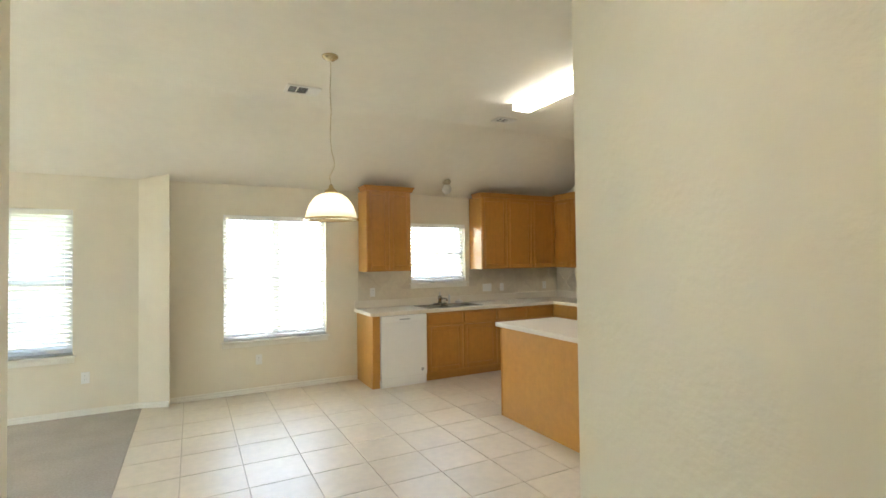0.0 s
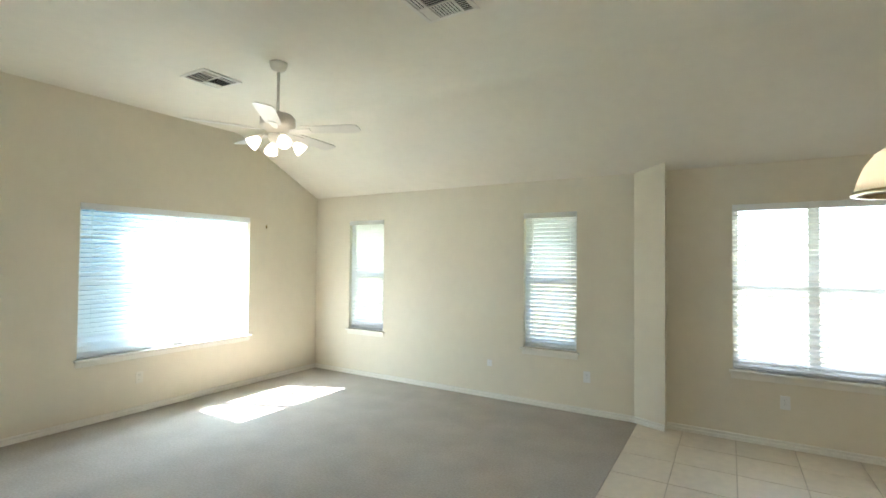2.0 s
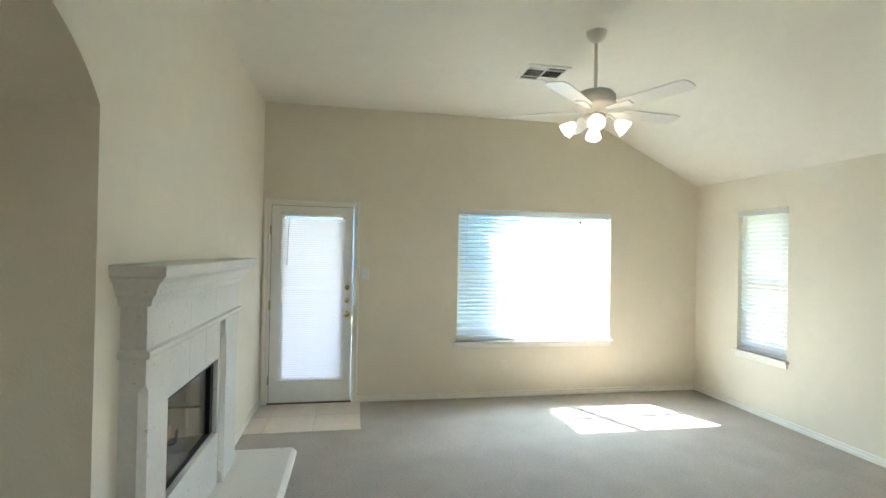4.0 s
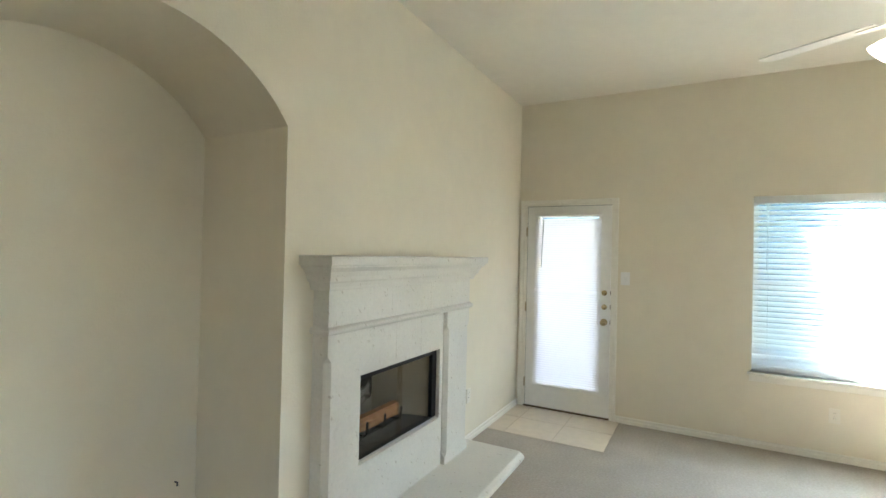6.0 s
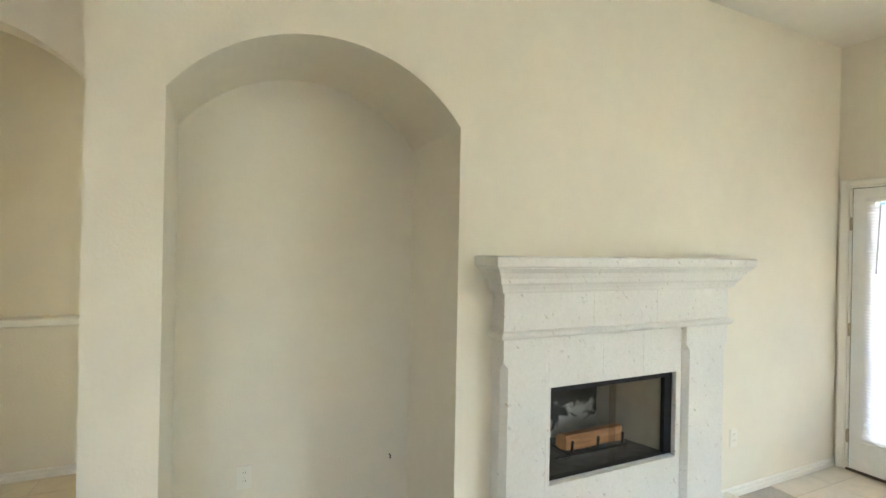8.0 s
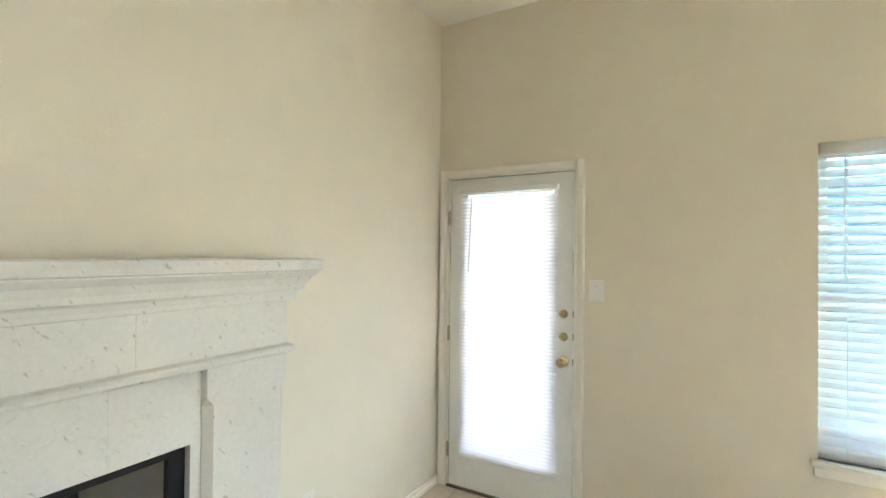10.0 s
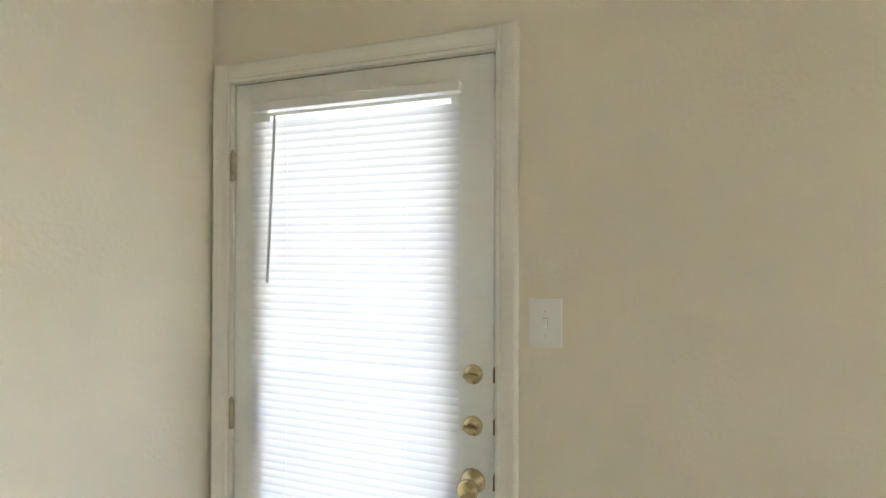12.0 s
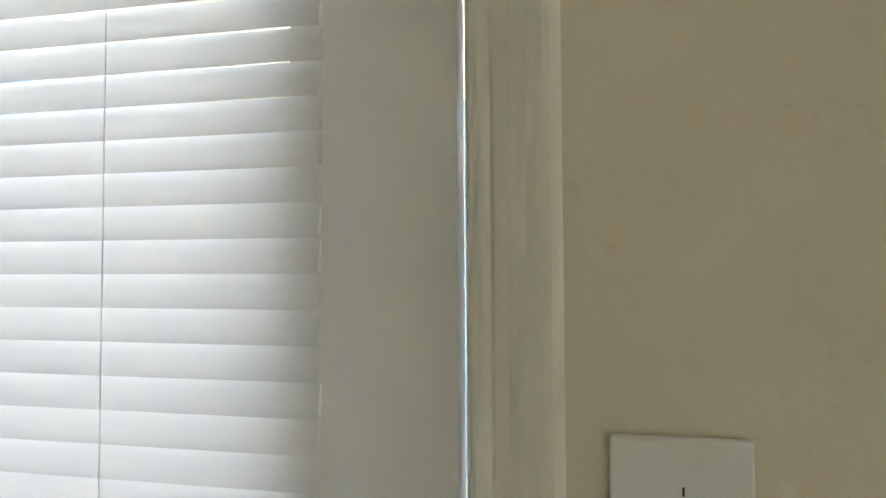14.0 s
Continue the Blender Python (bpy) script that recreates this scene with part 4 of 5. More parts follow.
for k in range(5):
    a = radians(24 + 72 * k)
    m = Matrix.Translation((FANX, FANY, 2.575)) @ Matrix.Rotation(a, 4, 'Z') @ Matrix.Rotation(radians(-9), 4, 'X')
    b = bmesh.new()
    o = [(0.20, -0.055), (0.24, -0.062), (0.60, -0.072), (0.645, -0.062), (0.66, -0.03), (0.66, 0.03), (0.645, 0.062), (0.60, 0.072), (0.24, 0.062), (0.20, 0.055)]
    b = prism(o, 2, -0.003, 0.003)
    bmesh.ops.transform(b, matrix=m, verts=b.verts)
    bl = part("blade", b, M_FAN, fan)
    b = prism([(0.10, -0.016), (0.20, -0.03), (0.27, -0.03), (0.27, 0.03), (0.20, 0.03), (0.10, 0.016)], 2, -0.009, -0.0032)
    bmesh.ops.transform(b, matrix=m, verts=b.verts)
    part("blade_iron", b, M_FAN, bl)
for k in range(4):
    a = radians(65 + 90 * k)
    d = Vector((math.cos(a), math.sin(a), 0))
    base = Vector((FANX, FANY, 2.528))
    tip = base + d * 0.135 + Vector((0, 0, -0.035))
    arm = part("lamp_arm", tube([base + d * 0.06, base + d * 0.10 + Vector((0, 0, 0.005)), tip], 0.009, 8), M_FAN, fan)
    q = (d * 0.75 + Vector((0, 0, -0.66))).normalized().to_track_quat('Z', 'Y').to_matrix().to_4x4()
    g = lathe([(0.020, 0.0), (0.027, 0.010), (0.040, 0.032), (0.049, 0.060), (0.054, 0.082), (0.036, 0.088), (0.0, 0.090)], tip, 20, m=q)
    part("globe", g, M_BULB, fan, "lit frosted glass shade", smooth=True)
part("pull_chain", tube([(FANX + 0.02, FANY - 0.07, 2.52), (FANX + 0.02, FANY - 0.10, 2.49), (FANX + 0.02, FANY - 0.105, 2.40), (FANX + 0.02, FANY - 0.105, 1.83)], 0.0011, 5), M_FAN, fan)
part("chain_fob", lathe([(0.002, 0.03), (0.007, 0.012), (0.004, 0.0)], (FANX + 0.02, FANY - 0.105, 1.80), 10), M_BRASS, fan)

PX, PYY = 0.748, 3.485
pend = thing("pendant_lamp", (PX, PYY, CZ), "brass pendant lamp with a lit ribbed glass shade", "pendant lamp")
part("canopy", lathe([(0.062, 0.0), (0.06, -0.012), (0.035, -0.028), (0.008, -0.034)], (PX, PYY, CZ), 28), M_BRASS, pend, smooth=True)
pts = []
for k in range(60):
    s = k / 59
    z = CZ - 0.03 - s * 0.955
    wob = 0.007 * math.sin(s * 19) + 0.055 * math.exp(-((s - 0.83) / 0.07) ** 2) - 0.02 * math.exp(-((s - 0.94) / 0.03) ** 2)
    pts.append((PX + wob * 0.7 * (1 if 0.01 < s < 0.99 else 0), PYY + wob * 0.7 * (1 if 0.01 < s < 0.99 else 0), z))
part("chain", tube(pts, 0.0042, 6), M_CORD, pend, "pale gold cord and chain")
part("cap", lathe([(0.01, 2.125), (0.016, 2.11), (0.02, 2.095), (0.042, 2.08), (0.05, 2.065), (0.048, 2.058)], (PX, PYY, 0), 28), M_BRASS, pend, smooth=True)
part("shade", lathe([(0.048, 2.057), (0.085, 2.048), (0.125, 2.02), (0.16, 1.97), (0.182, 1.91), (0.192, 1.868), (0.189, 1.868), (0.177, 1.91), (0.155, 1.965), (0.12, 2.013), (0.083, 2.04), (0.048, 2.05)], (PX, PYY, 0), 40), M_PEND, pend, "lit frosted glass dome", smooth=True)
part("rim", lathe([(0.188, 1.868), (0.2, 1.866), (0.206, 1.858), (0.204, 1.852), (0.18, 1.853), (0.18, 1.866)], (PX, PYY, 0), 40), M_BRASS, pend, smooth=True)
part("bulb", lathe([(0.0, 1.865), (0.025, 1.872), (0.036, 1.90), (0.03, 1.93), (0.018, 1.96), (0.014, 1.99)], (PX, PYY, 0), 20), M_PBULB, pend, "lit bulb", smooth=True)

# fluorescent ceiling fixture
fl = thing("fluorescent_light", (2.765, 3.16, CZ), "long boxy fluorescent ceiling light, lit", "ceiling light")
part("body", box(2.68, 2.85, 2.66, 3.77, CZ - 0.03, CZ - 0.0005, 0.004), M_WHITE, fl)
b = prism([(2.665, CZ - 0.0305), (2.665, CZ - 0.063), (2.677, CZ - 0.074), (2.853, CZ - 0.074), (2.865, CZ - 0.063), (2.865, CZ - 0.0305)], 1, 2.665, 3.76)
part("diffuser", b, M_TUBE, fl, "lit white acrylic diffuser")
for y0, y1 in ((2.645, 2.664), (3.761, 3.78)):
    part("end_cap", box(2.66, 2.87, y0, y1, CZ - 0.076, CZ - 0.001, 0.003), M_WHITE, fl)

# bulb holder over the sink
LX, LY = 2.91, 5.64
LZ = EAVE_Z + 0.5 * (NY - LY)
sl = thing("sink_light", (LX, LY, LZ), "small globe light with a brass holder above the sink", "ceiling light")
part("holder", lathe([(0.058, 0.03), (0.058, -0.012), (0.050, -0.024), (0.040, -0.030), (0.036, -0.045)], (LX, LY, LZ), 20), M_HINGE, sl, "dull brass holder", smooth=True)
part("globe", lathe([(0.034, 0.0), (0.050, -0.018), (0.064, -0.055), (0.062, -0.085), (0.046, -0.115), (0.02, -0.130), (0.0, -0.133)], (LX, LY, LZ - 0.040), 24), M_WHITE, sl, "unlit white glass globe", smooth=True)


def vent(x0, x1, y0, y1, label, cols, rows):
    """A ceiling register: frame, cross bars and slanting blades."""
    root = thing("ceiling_vent", ((x0 + x1) / 2, (y0 + y1) / 2, CZ), label, "vent", "ceiling vents")
    z0, z1 = CZ - 0.012, CZ - 0.0005
    w = 0.028
    fr = box(x0, x1, y0, y0 + w, z0, z1, 0.003)
    box(x0, x1, y1 - w, y1, z0, z1, 0.003, bm=fr), box(x0, x0 + w, y0 + w, y1 - w, z0, z1, bm=fr), box(x1 - w, x1, y0 + w, y1 - w, z0, z1, bm=fr)
    part("frame", fr, M_VENT, root)
    part("backing", box(x0 + w, x1 - w, y0 + w, y1 - w, z1 - 0.002, z1), M_DUCT, root)
    xs = [x0 + w] + [x0 + w + (x1 - x0 - 2 * w) * c for c in cols] + [x1 - w]
    ys = [y0 + w] + [y0 + w + (y1 - y0 - 2 * w) * c for c in rows] + [y1 - w]
    for x in xs[1:-1]:
        part("bar", box(x - 0.005, x + 0.005, y0 + w, y1 - w, z0 + 0.001, z1 - 0.003), M_VENT, root)
    for y in ys[1:-1]:
        part("bar", box(x0 + w, x1 - w, y - 0.005, y + 0.005, z0 + 0.0015, z1 - 0.003), M_VENT, root)
    for i in range(len(xs) - 1):
        for j in range(len(ys) - 1):
            along = (i + j) % 2 if rows else 0
            n = max(2, int(((ys[j + 1] - ys[j]) if along else (xs[i + 1] - xs[i])) / 0.02))
            dark = (i, j) in ((1, 0), (2, 0), (2, 1)) if rows else i < 2
            lean = 0.002 if dark else -0.012
            for k in range(n):
                b = bmesh.new()
                if along:
                    y = ys[j] + (ys[j + 1] - ys[j]) * (k + 0.5) / n
                    quad(b, (xs[i], y - lean, z0 + 0.001), (xs[i + 1], y - lean, z0 + 0.001), (xs[i + 1], y + lean, z1 - 0.002), (xs[i], y + lean, z1 - 0.002))
                else:
                    x = xs[i] + (xs[i + 1] - xs[i]) * (k + 0.5) / n
                    quad(b, (x - lean, ys[j], z0 + 0.001), (x - lean, ys[j + 1], z0 + 0.001), (x + lean, ys[j + 1], z1 - 0.002), (x + lean, ys[j], z1 - 0.002))
                part("blade", b, M_VENT, root)


vent(-3.83, -3.50, 3.20, 3.56, "square white ceiling register with slanted blades", (0.22, 0.78), (0.5,))
vent(-1.53, -1.17, 3.16, 3.50, "square white ceiling register with slanted blades", (0.22, 0.78), (0.5,))
vent(0.555, 0.855, 4.19, 4.41, "small white ceiling register over the dining area", (0.3, 0.7), ())
vent(2.80, 3.04, 4.20, 4.37, "small white ceiling register over the kitchen", (0.3, 0.7), ())

# ---- kitchen ----
CF = 5.345  # front of the base cabinets on the window wall
UF = 5.63   # front of the wall cabinets
EFX, EUX = 4.505, 4.797


def panel_door(root, axis, face, a0, a1, z0, z1, out, name="door", arch=False):
    """A framed door: rails, stiles and a raised middle panel. face: the plane behind it; out: sign of the way it faces."""
    def bx(u0, u1, d0, d1, w0, w1, bevel=0.0, bm=None):
        f0, f1 = face + out * d0, face + out * d1
        return box(f0, f1, u0, u1, w0, w1, bevel, bm=bm) if axis == 0 else box(u0, u1, f0, f1, w0, w1, bevel, bm=bm)
    w = 0.052
    fr = bx(a0, a0 + w, 0.0005, 0.019, z0, z1, 0.006)
    bx(a1 - w, a1, 0.0005, 0.019, z0, z1, 0.006, bm=fr)
    bx(a0 + w, a1 - w, 0.0005, 0.019, z1 - w, z1, 0.003, bm=fr), bx(a0 + w, a1 - w, 0.0005, 0.019, z0, z0 + w, 0.003, bm=fr)
    d = part(name, fr, M_OAK, root)
    b = bx(a0 + w, a1 - w, 0.0005, 0.011, z0 + w, z1 - w)
    if z1 - z0 > 0.2:
        bx(a0 + w + 0.006, a1 - w - 0.006, 0.004, 0.018, z0 + w + 0.006, z1 - w - 0.006, 0.0065, bm=b)
    part("panel", b, M_OAK, d)


def wall_cabinet(x0, x1, doors, label, z0=1.40, z1=2.455):
    root = thing("wall_cabinet", ((x0 + x1) / 2, NY - 0.16, z0), label, "cabinet", "oak wall cabinets")
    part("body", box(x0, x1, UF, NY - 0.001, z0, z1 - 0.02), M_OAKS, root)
    step = (x1 - x0) / doors
    for k in range(doors):
        panel_door(root, 1, UF, x0 + k * step + 0.006, x0 + (k + 1) * step - 0.006, z0 + 0.012, z1 - 0.03, -1)
    b = bmesh.new()
    rings = []
    for s, z in ((0.0, z1 - 0.035), (0.014, z1 - 0.03), (0.018, z1 - 0.012), (0.036, z1 + 0.018), (0.04, z1 + 0.032), (0.0, z1 + 0.032)):
        rings.append([b.verts.new(v) for v in ((x0 - s, NY - 0.12, z), (x0 - s, UF - 0.02 - s, z), (x1 + s, UF - 0.02 - s, z), (x1 + s, NY - 0.12, z))])
    for p, q in zip(rings, rings[1:]):
        for k in range(4):
            b.faces.new((p[k], p[(k + 1) % 4], q[(k + 1) % 4], q[k]))
    part("crown", b, M_OAKH, root, "flared oak crown moulding")
    return root


wall_cabinet(1.752, 2.356, 2, "honey oak wall cabinet beside the sink window")
wall_cabinet(3.452, EUX - 0.0005, 3, "honey oak wall cabinet with three doors in the corner")
# east run of wall cabinets
root = thing("wall_cabinet", (5.0, 5.1, 1.40), "honey oak wall cabinet on the range wall", "cabinet", "oak wall cabinets")
part("body", box(EUX, EX - 0.001, 4.635, NY - 0.001, 1.40, 2.435), M_OAKS, root)
panel_door(root, 0, EUX, 5.26, 5.605, 1.412, 2.425, -1)
panel_door(root, 0, EUX, 4.645, 5.25, 1.412, 2.425, -1)
part("crown", prism([(EUX - 0.0005, 2.42), (EUX - 0.022, 2.425), (EUX - 0.026, 2.445), (EUX - 0.05, 2.49), (EUX - 0.054, 2.51), (EUX + 0.06, 2.51), (EUX + 0.06, 2.436), (EUX - 0.0005, 2.436)], 1, 4.63, 5.60), M_OAKS, root)
root = thing("wall_cabinet", (5.0, 4.25, 1.88), "short honey oak cabinet above the microwave", "cabinet", "oak wall cabinets")
part("body", box(EUX, EX - 0.001, 3.86, 4.633, 1.87, 2.435), M_OAKS, root)
panel_door(root, 0, EUX, 4.25, 4.627, 1.882, 2.425, -1)
panel_door(root, 0, EUX, 3.866, 4.243, 1.882, 2.425, -1)
part("crown", prism([(EUX - 0.0005, 2.42), (EUX - 0.022, 2.425), (EUX - 0.026, 2.445), (EUX - 0.05, 2.49), (EUX - 0.054, 2.51), (EUX + 0.06, 2.51), (EUX + 0.06, 2.436), (EUX - 0.0005, 2.436)], 1, 3.86, 4.629), M_OAKS, root)

mw = thing("microwave", (4.97, 4.25, 1.42), "white over-the-range microwave with a grey window", "microwave")
MF = 4.727
part("body", box(MF, EX - 0.001, 3.87, 4.63, 1.415, 1.866, 0.006), M_APPL, mw)
d = part("door", box(MF - 0.022, MF - 0.0005, 4.06, 4.628, 1.425, 1.85, 0.006), M_APPL, mw)
part("window", box(MF - 0.0245, MF - 0.0225, 4.17, 4.56, 1.50, 1.70), M_GREYP, d, "grey perforated window")
part("handle", box(MF - 0.055, MF - 0.0225, 4.085, 4.115, 1.48, 1.80, 0.008, 2), M_APPL, d)
pn = part("control_panel", box(MF - 0.02, MF - 0.0005, 3.872, 4.055, 1.425, 1.85, 0.004), M_APPL, mw)
part("display", box(MF - 0.0225, MF - 0.0202, 3.93, 4.0, 1.755, 1.785), M_DARKP, pn)
for r in range(3):
    part("key_row", box(MF - 0.0222, MF - 0.0202, 3.91, 4.02, 1.50 + 0.07 * r, 1.52 + 0.07 * r), M_GREYP, pn)
part("vent_grille", box(MF - 0.01, MF - 0.0002, 3.88, 4.62, 1.852, 1.864), M_GREYP, mw)

rg = thing("range", (4.83, 4.25, 0), "white electric range with a raised backguard", "range")
part("body", box(4.515, EX - 0.001, 3.872, 4.628, 0.06, 0.90, 0.004), M_APPL, rg)
part("cooktop", box(4.485, EX - 0.06, 3.87, 4.63, 0.9005, 0.925, 0.006), M_APPL, rg)
ov = part("oven_door", box(4.48, 4.514, 3.88, 4.62, 0.22, 0.83, 0.008), M_APPL, rg)
part("handle", tube([(4.445, 3.95, 0.79), (4.445, 4.55, 0.79)], 0.012, 10), M_APPL, ov)
part("oven_window", box(4.477, 4.4805, 3.99, 4.51, 0.40, 0.66), M_GREYP, ov)
part("drawer", box(4.485, 4.514, 3.88, 4.62, 0.07, 0.21, 0.006), M_APPL, rg)
part("control_strip", box(4.485, 4.514, 3.88, 4.62, 0.84, 0.895, 0.004), M_APPL, rg)
bg = part("backguard", prism([(4.995, 0.9255), (5.055, 1.16), (5.113, 1.18), (5.113, 0.9255)], 1, 3.88, 4.62), M_APPL, rg)
part("display", prism([(5.03, 1.075), (5.047, 1.135), (5.049, 1.134), (5.032, 1.074)], 1, 4.12, 4.38), M_GREYP, bg)
for y in (3.95, 4.03, 4.47, 4.55):
    part("knob", lathe([(0.022, 0.0), (0.02, 0.02), (0.0, 0.022)], (5.027, y, 1.07), 16, m=Matrix.Rotation(radians(-75), 4, 'Y')), M_APPL, bg)
for x, y, r in ((4.635, 4.06, 0.08), (4.635, 4.44, 0.10), (4.885, 4.06, 0.10), (4.885, 4.44, 0.08)):
    bb = bmesh.new()
    for q in (0.4, 0.7, 1.0):
        tube([(x + r * q * math.cos(a * math.pi / 10), y + r * q * math.sin(a * math.pi / 10), 0.931) for a in range(21)], 0.005, 5, bm=bb)
    part("burner", bb, M_GREYP, rg)


def base_cabinet(x0, x1, doors, drawers, label, z1=0.874):
    root = thing("base_cabinet", ((x0 + x1) / 2, (CF + NY) / 2, 0), label, "cabinet", "oak base cabinets")
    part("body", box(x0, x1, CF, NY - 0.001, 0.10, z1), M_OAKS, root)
    part("toe_kick", box(x0, x1, CF + 0.06, NY - 0.01, 0.001, 0.0995), M_OAKS, root)
    step = (x1 - x0) / doors
    for k in range(doors):
        u0, u1 = x0 + k * step + 0.012, x0 + (k + 1) * step - 0.012
        panel_door(root, 1, CF, u0, u1, 0.125, 0.69, -1)
        if drawers:
            part("drawer_front", box(u0, u1, CF - 0.019, CF - 0.0005, 0.715, 0.85, 0.005), M_OAKH, root)


root = thing("cabinet_end_panel", (1.765, 5.65, 0), "honey oak end panel beside the dishwasher", "cabinet", "oak base cabinets")
part("side", box(1.722, 1.815, CF, NY - 0.001, 0.10, 0.874), M_OAKS, root)
part("toe_kick", box(1.722, 1.815, CF + 0.02, NY - 0.01, 0.001, 0.0995), M_OAKS, root)
dw = thing("dishwasher", (2.13, 5.63, 0), "white built-in dishwasher with a recessed handle", "dishwasher")
part("body", box(1.818, 2.432, CF + 0.02, NY - 0.01, 0.03, 0.87), M_APPL, dw)
d = part("door", box(1.822, 2.428, CF - 0.022, CF + 0.019, 0.115, 0.7785, 0.003), M_APPL, dw)
part("badge", lathe([(0.02, 0.0), (0.02, 0.002), (0.0, 0.002)], (2.365, CF - 0.0215, 0.18), 20, m=Matrix.Rotation(radians(90), 4, 'X')), M_GREYP, d, "small round grey sticker")
c = part("control_panel", box(1.822, 2.428, CF - 0.026, CF + 0.019, 0.779, 0.866, 0.006), M_APPL, dw)
part("handle", box(2.06, 2.20, CF - 0.030, CF - 0.0262, 0.81, 0.825, 0.001), M_GREYP, c)
part("kick_plate", box(1.825, 2.425, CF - 0.010, CF + 0.018, 0.003, 0.112), M_APPL, dw)
base_cabinet(2.436, 3.50, 2, 1, "honey oak sink base cabinet with two doors")
base_cabinet(3.504, 4.50, 2, 1, "honey oak base cabinet with drawers")
for y0, y1 in ((4.632, NY - 0.002), (KIT_S + 2.3, 3.868)):
    root = thing("base_cabinet", (4.85, (y0 + y1) / 2, 0), "honey oak base cabinet beside the range", "cabinet", "oak base cabinets")
    part("body", box(EFX, EX - 0.001, y0, y1, 0.10, 0.874), M_OAKS, root)
    part("toe_kick", box(EFX + 0.06, EX - 0.01, y0, y1, 0.001, 0.0995), M_OAKS, root)
    ya = min(y1, CF - 0.03)
    part("drawer_front", box(EFX - 0.019, EFX - 0.0005, y0 + 0.012, ya - 0.012, 0.715, 0.85, 0.005), M_OAKS, root)
    panel_door(root, 0, EFX, y0 + 0.012, ya - 0.012, 0.125, 0.69, -1)

# worktops with a raised lip at the wall
SX0, SX1, SKY0, SKY1 = 2.50, 3.30, 5.40, 5.84
b = bmesh.new()
for x0, x1, y0, y1 in ((1.69, SX0, 5.315, NY - 0.001), (SX1, EX - 0.001, 5.315, NY - 0.001), (SX0, SX1, 5.315, SKY0), (SX0, SX1, SKY1, NY - 0.001)):
    box(x0, x1, y0, y1, 0.875, 0.915, bm=b)
box(4.475, EX - 0.001, 4.632, 5.315, 0.875, 0.915, bm=b)
wt = thing("worktop", (3.4, 5.6, 0.875), "pale laminate L-shaped kitchen worktop with upstand", "worktop")
part("top", b, M_COUNTER, wt)
part("front_edge", box(1.685, 4.475, 5.308, 5.3149, 0.873, 0.9155, 0.002), M_COUNTER, wt)
b = box(1.69, EX - 0.002, NY - 0.02, NY - 0.001, 0.9152, 1.015, 0.004)
part("upstand", b, M_COUNTER, wt)
part("upstand", box(EX - 0.02, EX - 0.001, 4.632, NY - 0.022, 0.9152, 1.015, 0.004), M_COUNTER, wt)
solo("worktop", box(4.475, EX - 0.001, KIT_S + 2.3, 3.868, 0.875, 0.915, 0.004), M_COUNTER, "pale laminate worktop beside the range", "worktop")

sink = thing("kitchen_sink", (2.99, 5.63, 0.74), "stainless double-bowl sink set in the worktop", "sink")
part("rim", box(SX0 - 0.012, SX1 + 0.012, SKY0 - 0.012, SKY0 + 0.02, 0.9155, 0.924, 0.003), M_SINK, sink)
part("rim", box(SX0 - 0.012, SX1 + 0.012, SKY1 - 0.075, SKY1 + 0.012, 0.9155, 0.924, 0.003), M_SINK, sink)
part("rim", box(SX0 - 0.012, SX0 + 0.02, SKY0 + 0.0201, SKY1 - 0.0751, 0.9155, 0.924, 0.003), M_SINK, sink)
part("rim", box(SX1 - 0.02, SX1 + 0.012, SKY0 + 0.0201, SKY1 - 0.0751, 0.9155, 0.924, 0.003), M_SINK, sink)
part("divider", box(2.885, 2.915, SKY0 + 0.0201, SKY1 - 0.0751, 0.88, 0.917), M_SINK, sink)
for x0, x1 in ((SX0 + 0.02, 2.885), (2.915, SX1 - 0.02)):
    b = bmesh.new()
    lo = [(x0 + 0.03, SKY0 + 0.05), (x1 - 0.03, SKY0 + 0.05), (x1 - 0.03, SKY1 - 0.1), (x0 + 0.03, SKY1 - 0.1)]
    hi = [(x0, SKY0 + 0.02), (x1, SKY0 + 0.02), (x1, SKY1 - 0.075), (x0, SKY1 - 0.075)]
    for k in range(4):
        quad(b, (*lo[k], 0.745), (*lo[(k + 1) % 4], 0.745), (*hi[(k + 1) % 4], 0.9154), (*hi[k], 0.9154))
    quad(b, *[(*p, 0.745) for p in lo])
    bmesh.ops.remove_doubles(b, verts=b.verts, dist=1e-5)
    part("bowl", b, M_SINK, sink)
TX = 2.865
tap = thing("kitchen_tap", (TX, 5.80, 0.924), "chrome kitchen tap with a low straight spout", "tap")
part("base", box(TX - 0.10, TX + 0.10, 5.775, 5.825, 0.9242, 0.942, 0.007, 2), M_SINK, tap)
part("body", lathe([(0.026, 0.942), (0.024, 0.985), (0.030, 1.0), (0.028, 1.03), (0.016, 1.045), (0.0, 1.048)], (TX, 5.80, 0), 18), M_SINK, tap, smooth=True)
part("spout", tube([(TX, 5.79, 0.985), (TX, 5.72, 1.01), (TX, 5.62, 1.012), (TX, 5.59, 1.0), (TX, 5.585, 0.985)], 0.012, 10), M_SINK, tap, smooth=True)
part("lever", tube([(TX, 5.80, 1.04), (TX + 0.008, 5.81, 1.075), (TX + 0.012, 5.80, 1.095)], 0.009, 8), M_STEEL, tap)
part("side_spray", lathe([(0.016, 0.9242), (0.013, 0.95), (0.017, 1.01), (0.013, 1.045), (0.006, 1.05)], (TX + 0.15, 5.80, 0), 14), M_STEEL, tap)
